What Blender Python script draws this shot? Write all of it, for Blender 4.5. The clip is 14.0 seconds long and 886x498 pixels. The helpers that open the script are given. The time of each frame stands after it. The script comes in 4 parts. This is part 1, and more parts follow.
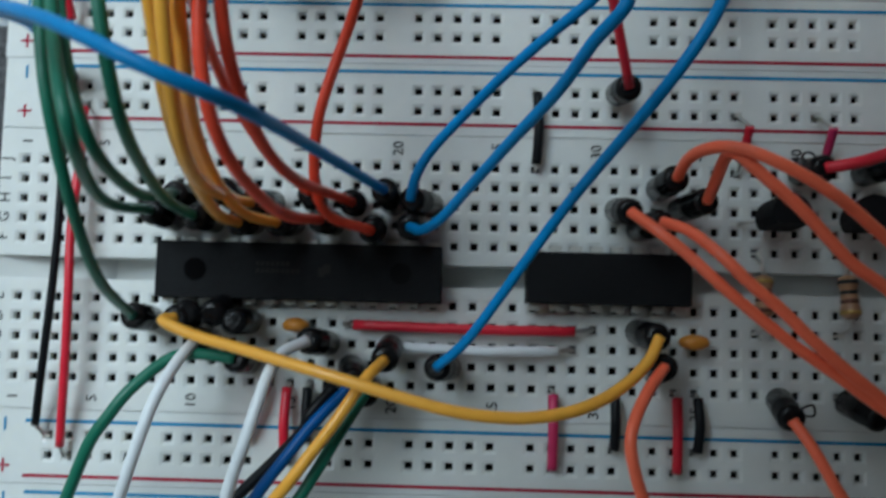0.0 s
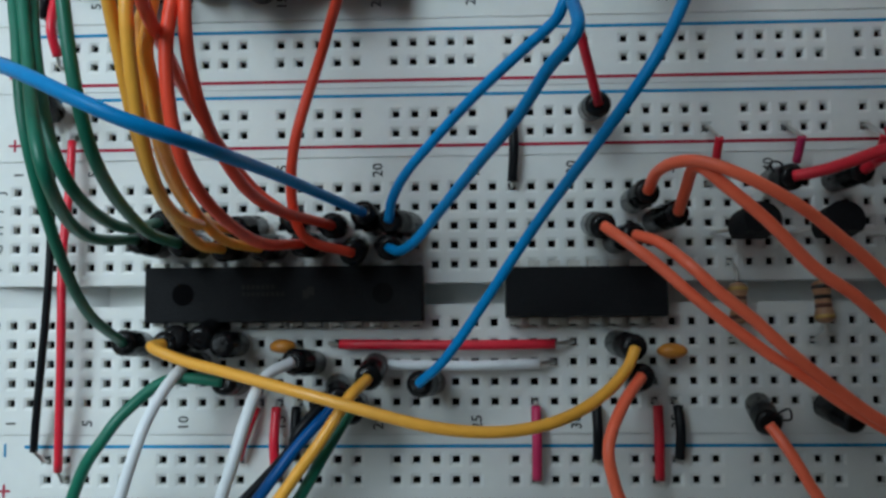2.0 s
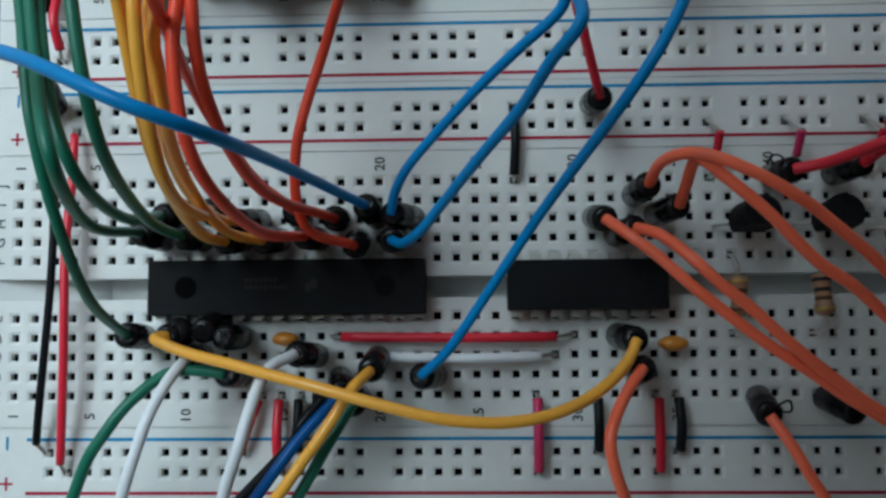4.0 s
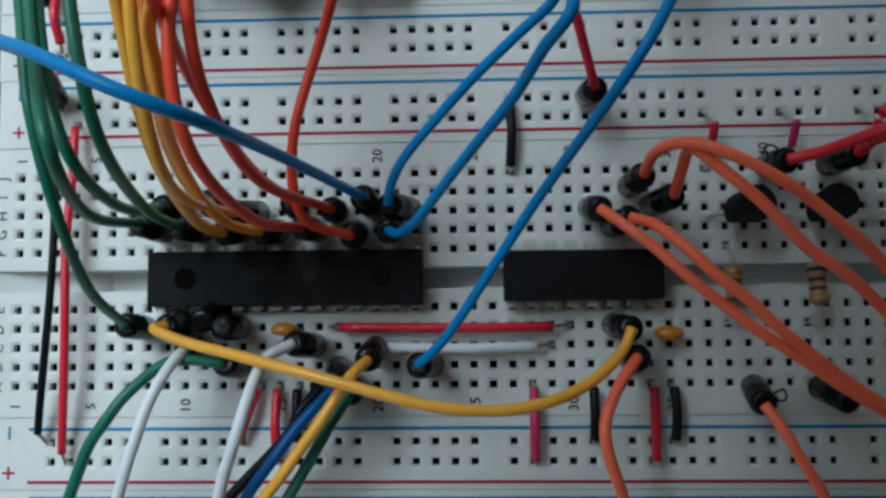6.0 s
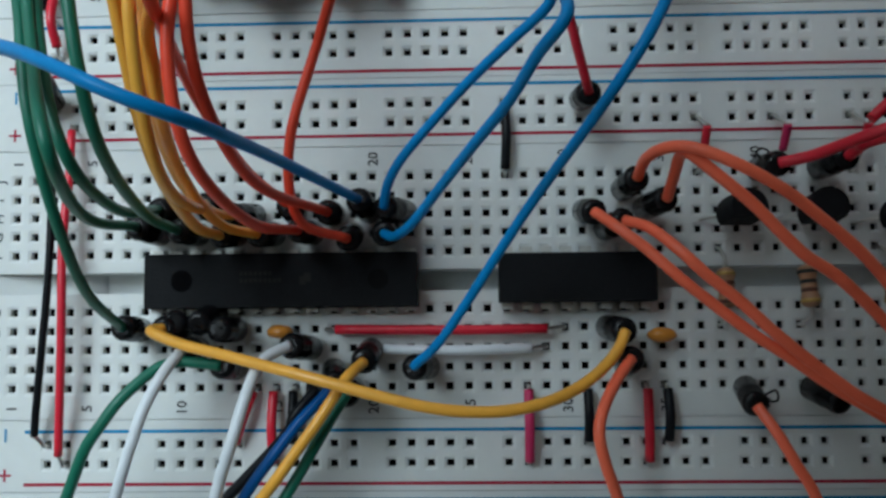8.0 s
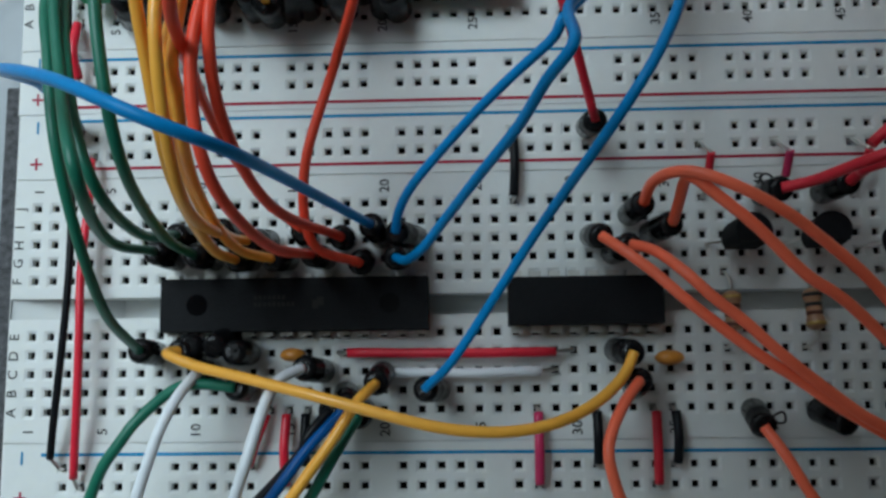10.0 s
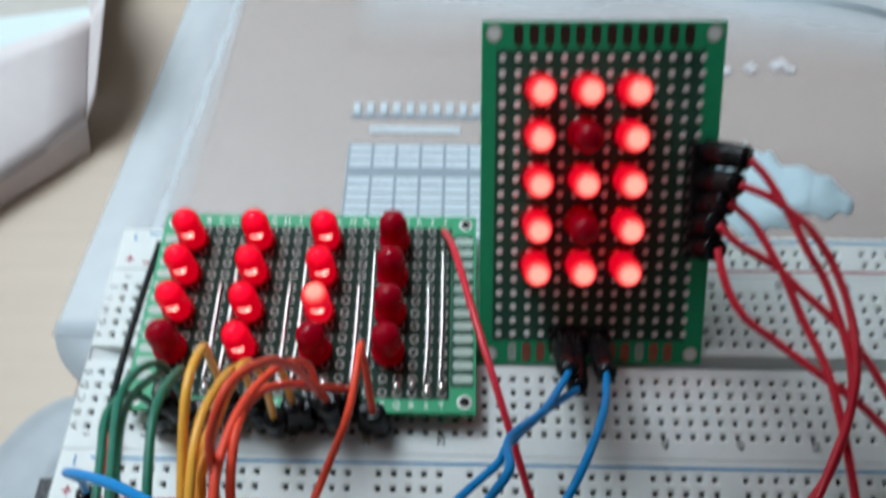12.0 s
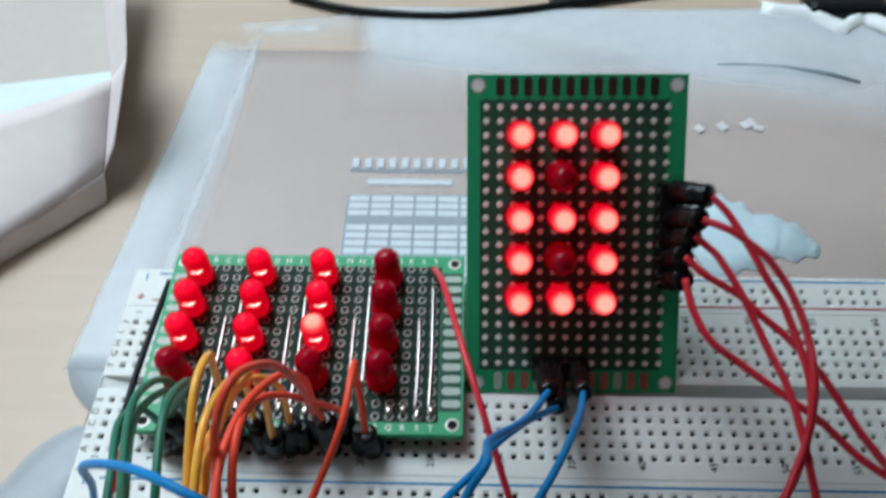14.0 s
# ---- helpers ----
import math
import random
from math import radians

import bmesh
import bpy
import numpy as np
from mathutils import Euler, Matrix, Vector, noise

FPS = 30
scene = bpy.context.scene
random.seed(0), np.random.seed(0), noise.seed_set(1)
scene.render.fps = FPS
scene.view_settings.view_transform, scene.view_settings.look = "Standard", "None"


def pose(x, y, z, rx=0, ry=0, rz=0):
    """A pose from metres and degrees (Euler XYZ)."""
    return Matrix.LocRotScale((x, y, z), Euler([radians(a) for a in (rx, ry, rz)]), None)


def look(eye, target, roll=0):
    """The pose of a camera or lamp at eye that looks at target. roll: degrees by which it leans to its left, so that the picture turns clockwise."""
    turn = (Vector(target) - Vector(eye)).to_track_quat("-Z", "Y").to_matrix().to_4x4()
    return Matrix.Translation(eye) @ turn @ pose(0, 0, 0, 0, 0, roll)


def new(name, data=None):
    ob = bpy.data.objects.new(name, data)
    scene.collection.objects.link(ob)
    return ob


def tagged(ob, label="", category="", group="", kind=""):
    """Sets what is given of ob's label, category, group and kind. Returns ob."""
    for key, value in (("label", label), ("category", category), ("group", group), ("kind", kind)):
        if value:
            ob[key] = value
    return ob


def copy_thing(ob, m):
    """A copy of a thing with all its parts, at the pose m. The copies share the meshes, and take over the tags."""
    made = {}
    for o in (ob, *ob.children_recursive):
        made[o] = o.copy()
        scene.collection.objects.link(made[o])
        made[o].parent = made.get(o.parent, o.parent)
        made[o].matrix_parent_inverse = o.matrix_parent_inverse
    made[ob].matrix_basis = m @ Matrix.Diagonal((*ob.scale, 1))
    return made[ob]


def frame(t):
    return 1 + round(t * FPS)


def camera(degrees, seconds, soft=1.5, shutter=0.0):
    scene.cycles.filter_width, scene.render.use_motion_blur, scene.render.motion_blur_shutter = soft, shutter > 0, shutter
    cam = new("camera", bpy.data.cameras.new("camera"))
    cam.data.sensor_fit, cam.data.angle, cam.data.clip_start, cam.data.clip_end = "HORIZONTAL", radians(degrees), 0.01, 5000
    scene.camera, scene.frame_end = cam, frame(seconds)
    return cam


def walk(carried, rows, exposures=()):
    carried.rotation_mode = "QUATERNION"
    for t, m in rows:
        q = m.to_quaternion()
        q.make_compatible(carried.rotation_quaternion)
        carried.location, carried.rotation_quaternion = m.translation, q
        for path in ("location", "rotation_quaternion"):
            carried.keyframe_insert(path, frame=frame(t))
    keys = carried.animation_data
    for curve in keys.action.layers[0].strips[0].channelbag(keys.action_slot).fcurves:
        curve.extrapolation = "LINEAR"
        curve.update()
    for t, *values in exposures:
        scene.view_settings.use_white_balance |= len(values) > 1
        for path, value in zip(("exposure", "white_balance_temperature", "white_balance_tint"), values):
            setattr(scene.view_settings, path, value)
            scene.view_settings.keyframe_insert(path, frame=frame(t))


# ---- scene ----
# camera: lens and path (metres, degrees)
cam = camera(56.25, 14.0, soft=2.8, shutter=1.0)
PATH = [
    (0, 0.05951, -0.00414, 0.10534, 4.162, 1.247, 1.437),
    (0.5, 0.06211, -0.00132, 0.10526, 3.875, 1.504, 0.397),
    (1, 0.06265, -0.00503, 0.10945, 5.485, 1.859, -0.209),
    (1.5, 0.06139, -0.00336, 0.10758, 5.224, 1.897, -0.125),
    (2, 0.06340, -0.00269, 0.10784, 4.480, 2.121, -0.468),
    (2.5, 0.06298, -0.00328, 0.10662, 4.310, 1.977, -0.220),
    (3, 0.06261, -0.00339, 0.10727, 4.471, 1.827, -0.298),
    (5.5, 0.06306, -0.00441, 0.10861, 4.573, 2.083, -0.547),
    (6, 0.06371, -0.00479, 0.10890, 4.452, 2.206, -0.538),
    (6.5, 0.06296, -0.00579, 0.10910, 4.787, 2.122, -0.505),
    (7, 0.06414, -0.00522, 0.10758, 4.582, 2.037, -0.426),
    (7.5, 0.06422, -0.00560, 0.10903, 4.926, 1.602, -0.541),
    (8, 0.06348, -0.00484, 0.10967, 4.625, 1.744, -0.606),
    (10.5, 0.06258, -0.00654, 0.11193, 7.393, 2.161, -0.671),
    (11, 0.06140, -0.00395, 0.11212, 10.577, 1.731, -0.481),
    (11.3, 0.06240, -0.00568, 0.11743, 19.430, 1.987, 0.883),
    (11.5, 0.06311, -0.00645, 0.12164, 24.078, 0.847, 1.729),
    (11.7, 0.06361, -0.00768, 0.12639, 28.410, 0.677, 1.736),
    (12, 0.06579, -0.01130, 0.13575, 33.491, 0.384, 1.242),
    (12.5, 0.06606, -0.02161, 0.13886, 37.505, 0.708, 0.961),
    (13, 0.06473, -0.02772, 0.13726, 38.713, 0.295, 1.119),
    (13.5, 0.06588, -0.02324, 0.13639, 37.667, 0.324, 1.971),
    (14, 0.06852, -0.02491, 0.14009, 39.106, 0.526, 1.338),
]
walk(cam, [(t, pose(*p)) for t, *p in PATH], exposures=[
    (0.0, 0.0, 6500, 10), (10.5, 0.0, 6500, 10), (11.5, 0.25, 6550, 12), (12.0, 0.36, 6650, 14), (14.0, 0.38, 6650, 14),
])

# ---- world and light: daylight from a window of the room ----
CM = 0.01
TABLE = -0.87
world = bpy.data.worlds.new("sky")
scene.world = world
world.use_nodes = True
wn = world.node_tree.nodes
sky = wn.new("ShaderNodeTexSky")
sky.sky_type, sky.sun_disc = "NISHITA", False
sky.sun_elevation, sky.sun_rotation = radians(38), radians(40)
wn["Background"].inputs["Strength"].default_value = 0.12
world.node_tree.links.new(sky.outputs["Color"], wn["Background"].inputs["Color"])


def area(name, eye, target, w, h, power, colour):
    lamp = bpy.data.lights.new(name, "AREA")
    lamp.shape, lamp.size, lamp.size_y, lamp.energy, lamp.color = "RECTANGLE", w, h, power, colour
    ob = new(name, lamp)
    ob.matrix_world = look(eye, target)
    return ob


area("roof_window_light", (-0.62, 0.86, 1.80), (-0.62, 0.86, 0.0), 1.1, 1.1, 42.0, (0.745, 0.917, 1.0))


# ---- materials ----
def material(name, colour, rough=0.5, metal=0.0, var=0.08, scale=40.0, bump=0.0, bscale=400.0, spec=0.5, spread=None, trans=0.0):
    """Principled with two scales of tone variation and a fine bump. Scales are per metre."""
    m = bpy.data.materials.new(name)
    m.use_nodes = True
    nt, b = m.node_tree, m.node_tree.nodes["Principled BSDF"]
    b.inputs["Roughness"].default_value = rough
    b.inputs["Metallic"].default_value = metal
    b.inputs["Specular IOR Level"].default_value = spec
    b.inputs["Transmission Weight"].default_value = trans
    co = nt.nodes.new("ShaderNodeTexCoord")
    n1, n2 = nt.nodes.new("ShaderNodeTexNoise"), nt.nodes.new("ShaderNodeTexNoise")
    n1.inputs["Scale"].default_value, n2.inputs["Scale"].default_value = scale, scale * 9
    n1.inputs["Detail"].default_value = 4
    add = nt.nodes.new("ShaderNodeMath")
    add.operation = "ADD"
    ramp = nt.nodes.new("ShaderNodeMapRange")
    ramp.inputs["From Min"].default_value, ramp.inputs["From Max"].default_value = 0.6, 1.4
    ramp.inputs["To Min"].default_value, ramp.inputs["To Max"].default_value = 1 - var, 1 + var
    mul = nt.nodes.new("ShaderNodeVectorMath")
    mul.operation = "SCALE"
    mul.inputs[0].default_value = colour
    for n in (n1, n2):
        nt.links.new(co.outputs["Object"], n.inputs["Vector"])
    nt.links.new(n1.outputs["Fac"], add.inputs[0])
    nt.links.new(n2.outputs["Fac"], add.inputs[1])
    nt.links.new(add.outputs[0], ramp.inputs["Value"])
    nt.links.new(ramp.outputs[0], mul.inputs["Scale"])
    nt.links.new(mul.outputs[0], b.inputs["Base Color"])
    if bump:
        n3, bp = nt.nodes.new("ShaderNodeTexNoise"), nt.nodes.new("ShaderNodeBump")
        n3.inputs["Scale"].default_value = bscale
        n3.inputs["Detail"].default_value = 3
        bp.inputs["Strength"].default_value, bp.inputs["Distance"].default_value = bump, 0.0004
        nt.links.new(co.outputs["Object"], n3.inputs["Vector"])
        nt.links.new(n3.outputs["Fac"], bp.inputs["Height"])
        nt.links.new(bp.outputs["Normal"], b.inputs["Normal"])
    return m


def emitter(name, colour, strength, base):
    m = material(name, base, 0.15)
    b = m.node_tree.nodes["Principled BSDF"]
    b.inputs["Emission Color"].default_value = (*colour, 1)
    b.inputs["Emission Strength"].default_value = strength
    return m


def film(name, colour, rough, clear):
    """Thin frosted plastic: part clear, part milky."""
    m = material(name, colour, rough, var=0.06, scale=25, bump=0.10, bscale=60)
    nt = m.node_tree
    b, o = nt.nodes["Principled BSDF"], nt.nodes["Material Output"]
    tr, mix = nt.nodes.new("ShaderNodeBsdfTransparent"), nt.nodes.new("ShaderNodeMixShader")
    mix.inputs["Fac"].default_value = clear
    nt.links.new(b.outputs["BSDF"], mix.inputs[1])
    nt.links.new(tr.outputs["BSDF"], mix.inputs[2])
    nt.links.new(mix.outputs[0], o.inputs["Surface"])
    return m


def soft_film(name, colour, rough, most, least):
    """Frosted plastic whose milkiness follows a per-vertex value, painted bright streaks included."""
    m = film(name, colour, rough, 0.5)
    nt = m.node_tree
    at, mr = nt.nodes.new("ShaderNodeAttribute"), nt.nodes.new("ShaderNodeMapRange")
    at.attribute_name = "frost_highlight"
    mr.interpolation_type = "SMOOTHSTEP"
    mr.inputs["To Min"].default_value, mr.inputs["To Max"].default_value = 1 - least, 1 - most
    nt.links.new(at.outputs["Fac"], mr.inputs["Value"])
    nt.links.new(mr.outputs[0], [n for n in nt.nodes if n.type == "MIX_SHADER"][0].inputs["Fac"])
    return m


def wood(name):
    m = material(name, (0.56, 0.43, 0.31), 0.45, var=0.05, scale=12, bump=0.08, bscale=300)
    nt = m.node_tree
    b = nt.nodes["Principled BSDF"]
    mp, wv, mixn = nt.nodes.new("ShaderNodeMapping"), nt.nodes.new("ShaderNodeTexNoise"), nt.nodes.new("ShaderNodeMix")
    co = [n for n in nt.nodes if n.type == "TEX_COORD"][0]
    mp.inputs["Scale"].default_value = (6, 90, 6)
    wv.inputs["Scale"].default_value, wv.inputs["Detail"].default_value = 3, 6
    mixn.data_type = "RGBA"
    mixn.inputs["A"].default_value, mixn.inputs["B"].default_value = (0.435, 0.33, 0.25, 1), (0.55, 0.425, 0.325, 1)
    nt.links.new(co.outputs["Object"], mp.inputs["Vector"])
    nt.links.new(mp.outputs[0], wv.inputs["Vector"])
    nt.links.new(wv.outputs["Fac"], mixn.inputs["Factor"])
    nt.links.new(mixn.outputs["Result"], b.inputs["Base Color"])
    return m


M_ABS = material("white_plastic", (0.72, 0.735, 0.72), 0.5, spec=0.3, var=0.035, scale=60, bump=0.06, bscale=1500)
sss = M_ABS.node_tree.nodes["Principled BSDF"]
sss.inputs["Subsurface Weight"].default_value, sss.inputs["Subsurface Scale"].default_value = 0.6, 0.0016
sss.inputs["Subsurface Radius"].default_value = (1.0, 0.95, 0.85)
# near black painted into holes in place of the shade inside them
M_DARK = material("hole_shade_black", (0.012, 0.012, 0.012), 0.7, spec=0.1)
M_BLUE = material("blue_ink", (0.003, 0.23, 0.46), 0.75, spec=0.15, var=0.18, scale=300)
M_RED = material("red_ink", (0.40, 0.015, 0.045), 0.75, spec=0.15, var=0.18, scale=300)
M_INK = material("black_ink", (0.02, 0.02, 0.022), 0.6, var=0.3, scale=800)
M_EPOXY = material("black_epoxy", (0.010, 0.0105, 0.012), 0.62, spec=0.10, var=0.2, scale=200, bump=0.3, bscale=4000)
M_MARK = material("dimple_shade_black", (0.0015, 0.0015, 0.002), 0.8, spec=0.05)
M_FAINT = material("faint_mould_mark", (0.0055, 0.0055, 0.006), 0.7, spec=0.08)
M_ENGRAVE = material("grey_marking", (0.026, 0.025, 0.023), 0.7, spec=0.12)
M_TIN = material("tinned_metal", (0.66, 0.65, 0.62), 0.28, 1.0, var=0.12, scale=600)
M_LEG = material("dull_pin_metal", (0.58, 0.57, 0.53), 0.5, 0.5, var=0.15, scale=500)
M_BOOT = material("black_rubber", (0.007, 0.007, 0.008), 0.21, spec=0.24, var=0.25, scale=300, bump=0.35, bscale=900)
W_GREEN = material("green_insulation", (0.004, 0.15, 0.092), 0.42, var=0.10, scale=90, bump=0.05)
W_YELLOW = material("yellow_insulation", (0.98, 0.46, 0.06), 0.32, var=0.06, scale=90, bump=0.05)
W_ORANGE = material("orange_insulation", (1.0, 0.17, 0.085), 0.32, spec=0.36, var=0.06, scale=90, bump=0.05)
W_REDO = material("orange_red_insulation", (0.95, 0.085, 0.04), 0.36, spec=0.3, var=0.06, scale=90, bump=0.05)
W_BLUE = material("blue_insulation", (0.0, 0.25, 0.62), 0.36, spec=0.18, var=0.08, scale=90, bump=0.05)
W_NAVY = material("dark_blue_insulation", (0.0, 0.085, 0.30), 0.36, spec=0.2, var=0.08, scale=90, bump=0.05)
W_RED = material("red_insulation", (0.72, 0.018, 0.042), 0.36, var=0.08, scale=90, bump=0.05)
W_WHITE = material("grey_white_insulation", (0.78, 0.82, 0.86), 0.40, var=0.06, scale=90)
W_BLACK = material("black_insulation", (0.008, 0.009, 0.011), 0.36, spec=0.14, var=0.1, scale=90)
W_PINK = material("pink_red_insulation", (0.60, 0.03, 0.12), 0.42, var=0.08, scale=90)
M_PCB = material("green_solder_mask", (0.010, 0.30, 0.13), 0.42, spec=0.3, var=0.10, scale=80, bump=0.05)
M_PCBD = material("dark_green_mask", (0.024, 0.076, 0.050), 0.6, spec=0.15, var=0.3, scale=120)
M_PCBQ = material("black_green_mask", (0.009, 0.024, 0.016), 0.6, spec=0.1, var=0.3, scale=120)
M_SILK = material("white_silkscreen", (0.74, 0.77, 0.74), 0.6)
M_PAD = material("tinned_pad", (0.50, 0.49, 0.46), 0.5, 0.5, spec=0.3, var=0.2, scale=500)
M_RINGPAD = material("dull_tinned_ring", (0.27, 0.26, 0.235), 0.5, 0.4, spec=0.3, var=0.25, scale=500)
M_DOTPAD = material("bright_solder_pad", (0.80, 0.80, 0.77), 0.45, 0.2, var=0.15, scale=500)
M_PADG = material("masked_green_pad", (0.34, 0.42, 0.36), 0.45, var=0.2, scale=400)
M_PADD = material("tarnished_copper_pad", (0.055, 0.028, 0.022), 0.45, 0.5, var=0.2, scale=500)
M_PADC = material("copper_pad", (0.50, 0.17, 0.12), 0.40, 0.8, var=0.2, scale=500)
M_CERAM = material("orange_ceramic", (0.62, 0.23, 0.03), 0.30, var=0.12, scale=200)
M_TAN = material("tan_lacquer", (0.38, 0.20, 0.11), 0.30, var=0.1, scale=300)
M_BAND = {"brown": material("brown_band", (0.10, 0.03, 0.015), 0.35), "black": material("black_band", (0.012, 0.012, 0.012), 0.35),
          "red": material("red_band", (0.25, 0.02, 0.03), 0.35), "gold": material("gold_band", (0.50, 0.33, 0.10), 0.3, 0.6)}
M_TABLE = wood("pale_wood")
M_FOAM = material("black_foam", (0.075, 0.075, 0.08), 0.85, var=0.9, scale=900, bump=1.0, bscale=1500)
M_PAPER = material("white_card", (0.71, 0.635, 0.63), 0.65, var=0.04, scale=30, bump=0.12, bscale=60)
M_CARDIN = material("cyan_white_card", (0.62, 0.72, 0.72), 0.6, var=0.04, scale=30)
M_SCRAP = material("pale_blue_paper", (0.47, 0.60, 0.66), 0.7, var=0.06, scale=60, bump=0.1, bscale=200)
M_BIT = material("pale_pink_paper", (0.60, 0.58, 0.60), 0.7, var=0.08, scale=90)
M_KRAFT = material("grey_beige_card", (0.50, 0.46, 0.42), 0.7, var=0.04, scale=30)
M_FILM = film("clear_film", (0.39, 0.35, 0.355), 0.45, 0.58)
M_FROST = film("frosted_film", (0.52, 0.57, 0.61), 0.5, 0.45)
M_FADE = soft_film("fading_frosted_film", (0.51, 0.555, 0.59), 0.5, 0.64, 0.0)
M_STICKD = material("dark_slate", (0.20, 0.26, 0.29), 0.55, var=0.1)
M_CRUMP = material("white_film", (0.80, 0.84, 0.85), 0.3, var=0.05, bump=0.2, bscale=200)
M_STICK = material("pale_print", (0.56, 0.62, 0.67), 0.6, var=0.08)
M_GRID = material("grey_blue_print", (0.26, 0.31, 0.36), 0.6, var=0.1)
M_WALL = material("plaster", (0.50, 0.50, 0.49), 0.9, var=0.03, scale=4)
# only for the unseen slab that shades the boards
M_SHADE = material("shade_slab_grey", (0.16, 0.16, 0.16), 0.9, var=0.03, scale=4)
M_LEDOFF = film("red_led_epoxy", (0.44, 0.001, 0.016), 0.10, 0.34)
M_LEDOFF.node_tree.nodes["Transparent BSDF"].inputs["Color"].default_value = (0.9, 0.03, 0.06, 1)
M_LEDOFF.node_tree.nodes["Principled BSDF"].inputs["Specular IOR Level"].default_value = 0.3
def lamp_core(name, hot, hs, rim, rs):
    """Glowing diode: hottest on its axis, deep red towards its side."""
    m = emitter(name, rim, 1.0, (0.4, 0.01, 0.02))
    nt = m.node_tree
    pb = nt.nodes["Principled BSDF"]
    co, sep, ln = nt.nodes.new("ShaderNodeTexCoord"), nt.nodes.new("ShaderNodeSeparateXYZ"), nt.nodes.new("ShaderNodeCombineXYZ")
    le, mr, mx, ms = nt.nodes.new("ShaderNodeVectorMath"), nt.nodes.new("ShaderNodeMapRange"), nt.nodes.new("ShaderNodeMix"), nt.nodes.new("ShaderNodeMapRange")
    le.operation, mx.data_type, mr.interpolation_type = "LENGTH", "RGBA", "SMOOTHSTEP"
    mr.inputs["From Min"].default_value, mr.inputs["From Max"].default_value = 0.0010, 0.00245
    mx.inputs["A"].default_value, mx.inputs["B"].default_value = (*hot, 1), (*rim, 1)
    ms.inputs["To Min"].default_value, ms.inputs["To Max"].default_value = hs, rs
    nt.links.new(co.outputs["Object"], sep.inputs[0])
    nt.links.new(sep.outputs["X"], ln.inputs["X"])
    nt.links.new(sep.outputs["Y"], ln.inputs["Y"])
    nt.links.new(ln.outputs[0], le.inputs[0])
    nt.links.new(le.outputs["Value"], mr.inputs["Value"])
    nt.links.new(mr.outputs[0], mx.inputs["Factor"])
    nt.links.new(mr.outputs[0], ms.inputs["Value"])
    nt.links.new(mx.outputs["Result"], pb.inputs["Emission Color"])
    nt.links.new(ms.outputs[0], pb.inputs["Emission Strength"])
    return m


M_LEDON = film("red_led_lens", (0.35, 0.004, 0.012), 0.12, 0.72)
M_LEDON.node_tree.nodes["Transparent BSDF"].inputs["Color"].default_value = (1.0, 0.42, 0.42, 1)
M_LEDHOT = lamp_core("red_led_core", (1.0, 0.54, 0.42), 2.4, (1.0, 0.003, 0.065), 0.62)
M_LEDSIDE = lamp_core("red_led_side_core", (1.0, 0.012, 0.09), 1.15, (0.9, 0.001, 0.045), 0.55)
M_GLINT = emitter("led_glint_glow", (1.0, 0.62, 0.55), 5.0, (0.8, 0.3, 0.3))


# ---- mesh helpers (centimetres) ----
def root(name, at, label, category, group="", kind="", m=None):
    ob = new(name)
    ob.empty_display_size = 0.005
    ob.matrix_basis = m if m is not None else pose(at[0] * CM, at[1] * CM, at[2] * CM)
    ob["at"] = tuple(at)
    return tagged(ob, label, category, group, kind)


def top_of(ob):
    while ob.parent:
        ob = ob.parent
    return ob


def mesh_of(name, bm, mats):
    me = bpy.data.meshes.new(name)
    bm.to_mesh(me)
    bm.free()
    for x in mats if isinstance(mats, (list, tuple)) else [mats]:
        me.materials.append(x)
    return me


def part(name, bm, mats, parent, label="", smooth=False, local=False):
    """Links a bmesh (cm; world places unless local) as one mesh under a thing or a part."""
    o = (0, 0, 0) if local else tuple(top_of(parent)["at"])
    for v in bm.verts:
        v.co = (v.co - Vector(o)) * CM
    if smooth:
        for f in bm.faces:
            f.smooth = True
    ob = new(name, mesh_of(name, bm, mats))
    ob.parent = parent
    if label:
        ob["label"] = label
    return ob


def thing(name, bm, mats, label, category, group="", kind="", smooth=False):
    for v in bm.verts:
        v.co = v.co * CM
    if smooth:
        for f in bm.faces:
            f.smooth = True
    return tagged(new(name, mesh_of(name, bm, mats)), label, category, group, kind)


def box(bm, x0, x1, y0, y1, z0, z1, bevel=0.0, mat=0, m=None):
    g = bmesh.ops.create_cube(bm, size=1)
    for v in g["verts"]:
        v.co = Vector(((x0 + x1) / 2 + v.co.x * (x1 - x0), (y0 + y1) / 2 + v.co.y * (y1 - y0), (z0 + z1) / 2 + v.co.z * (z1 - z0)))
    fs = list({f for v in g["verts"] for f in v.link_faces})
    for f in fs:
        f.material_index = mat
    vs = g["verts"]
    if bevel:
        r = bmesh.ops.bevel(bm, geom=list({e for v in vs for e in v.link_edges}), offset=bevel, segments=2, affect="EDGES", profile=0.5)
        vs = list({v for f in r["faces"] for v in f.verts} | {v for v in vs if v.is_valid})
    if m is not None:
        bmesh.ops.transform(bm, matrix=m, verts=vs)
    return bm


def boxed(*a, **k):
    return box(bmesh.new(), *a, **k)


def spline(pts, n=8):
    q = [Vector(p) for p in pts]
    q = [2 * q[0] - q[1]] + q + [2 * q[-1] - q[-2]]
    out = []
    for i in range(1, len(q) - 2):
        a, b, c, d = q[i - 1:i + 3]
        for k in range(n):
            u = k / n
            out.append(0.5 * (2 * b + (c - a) * u + (2 * a - 5 * b + 4 * c - d) * u * u + (3 * b - a - 3 * c + d) * u ** 3))
    return out + [q[-2]]


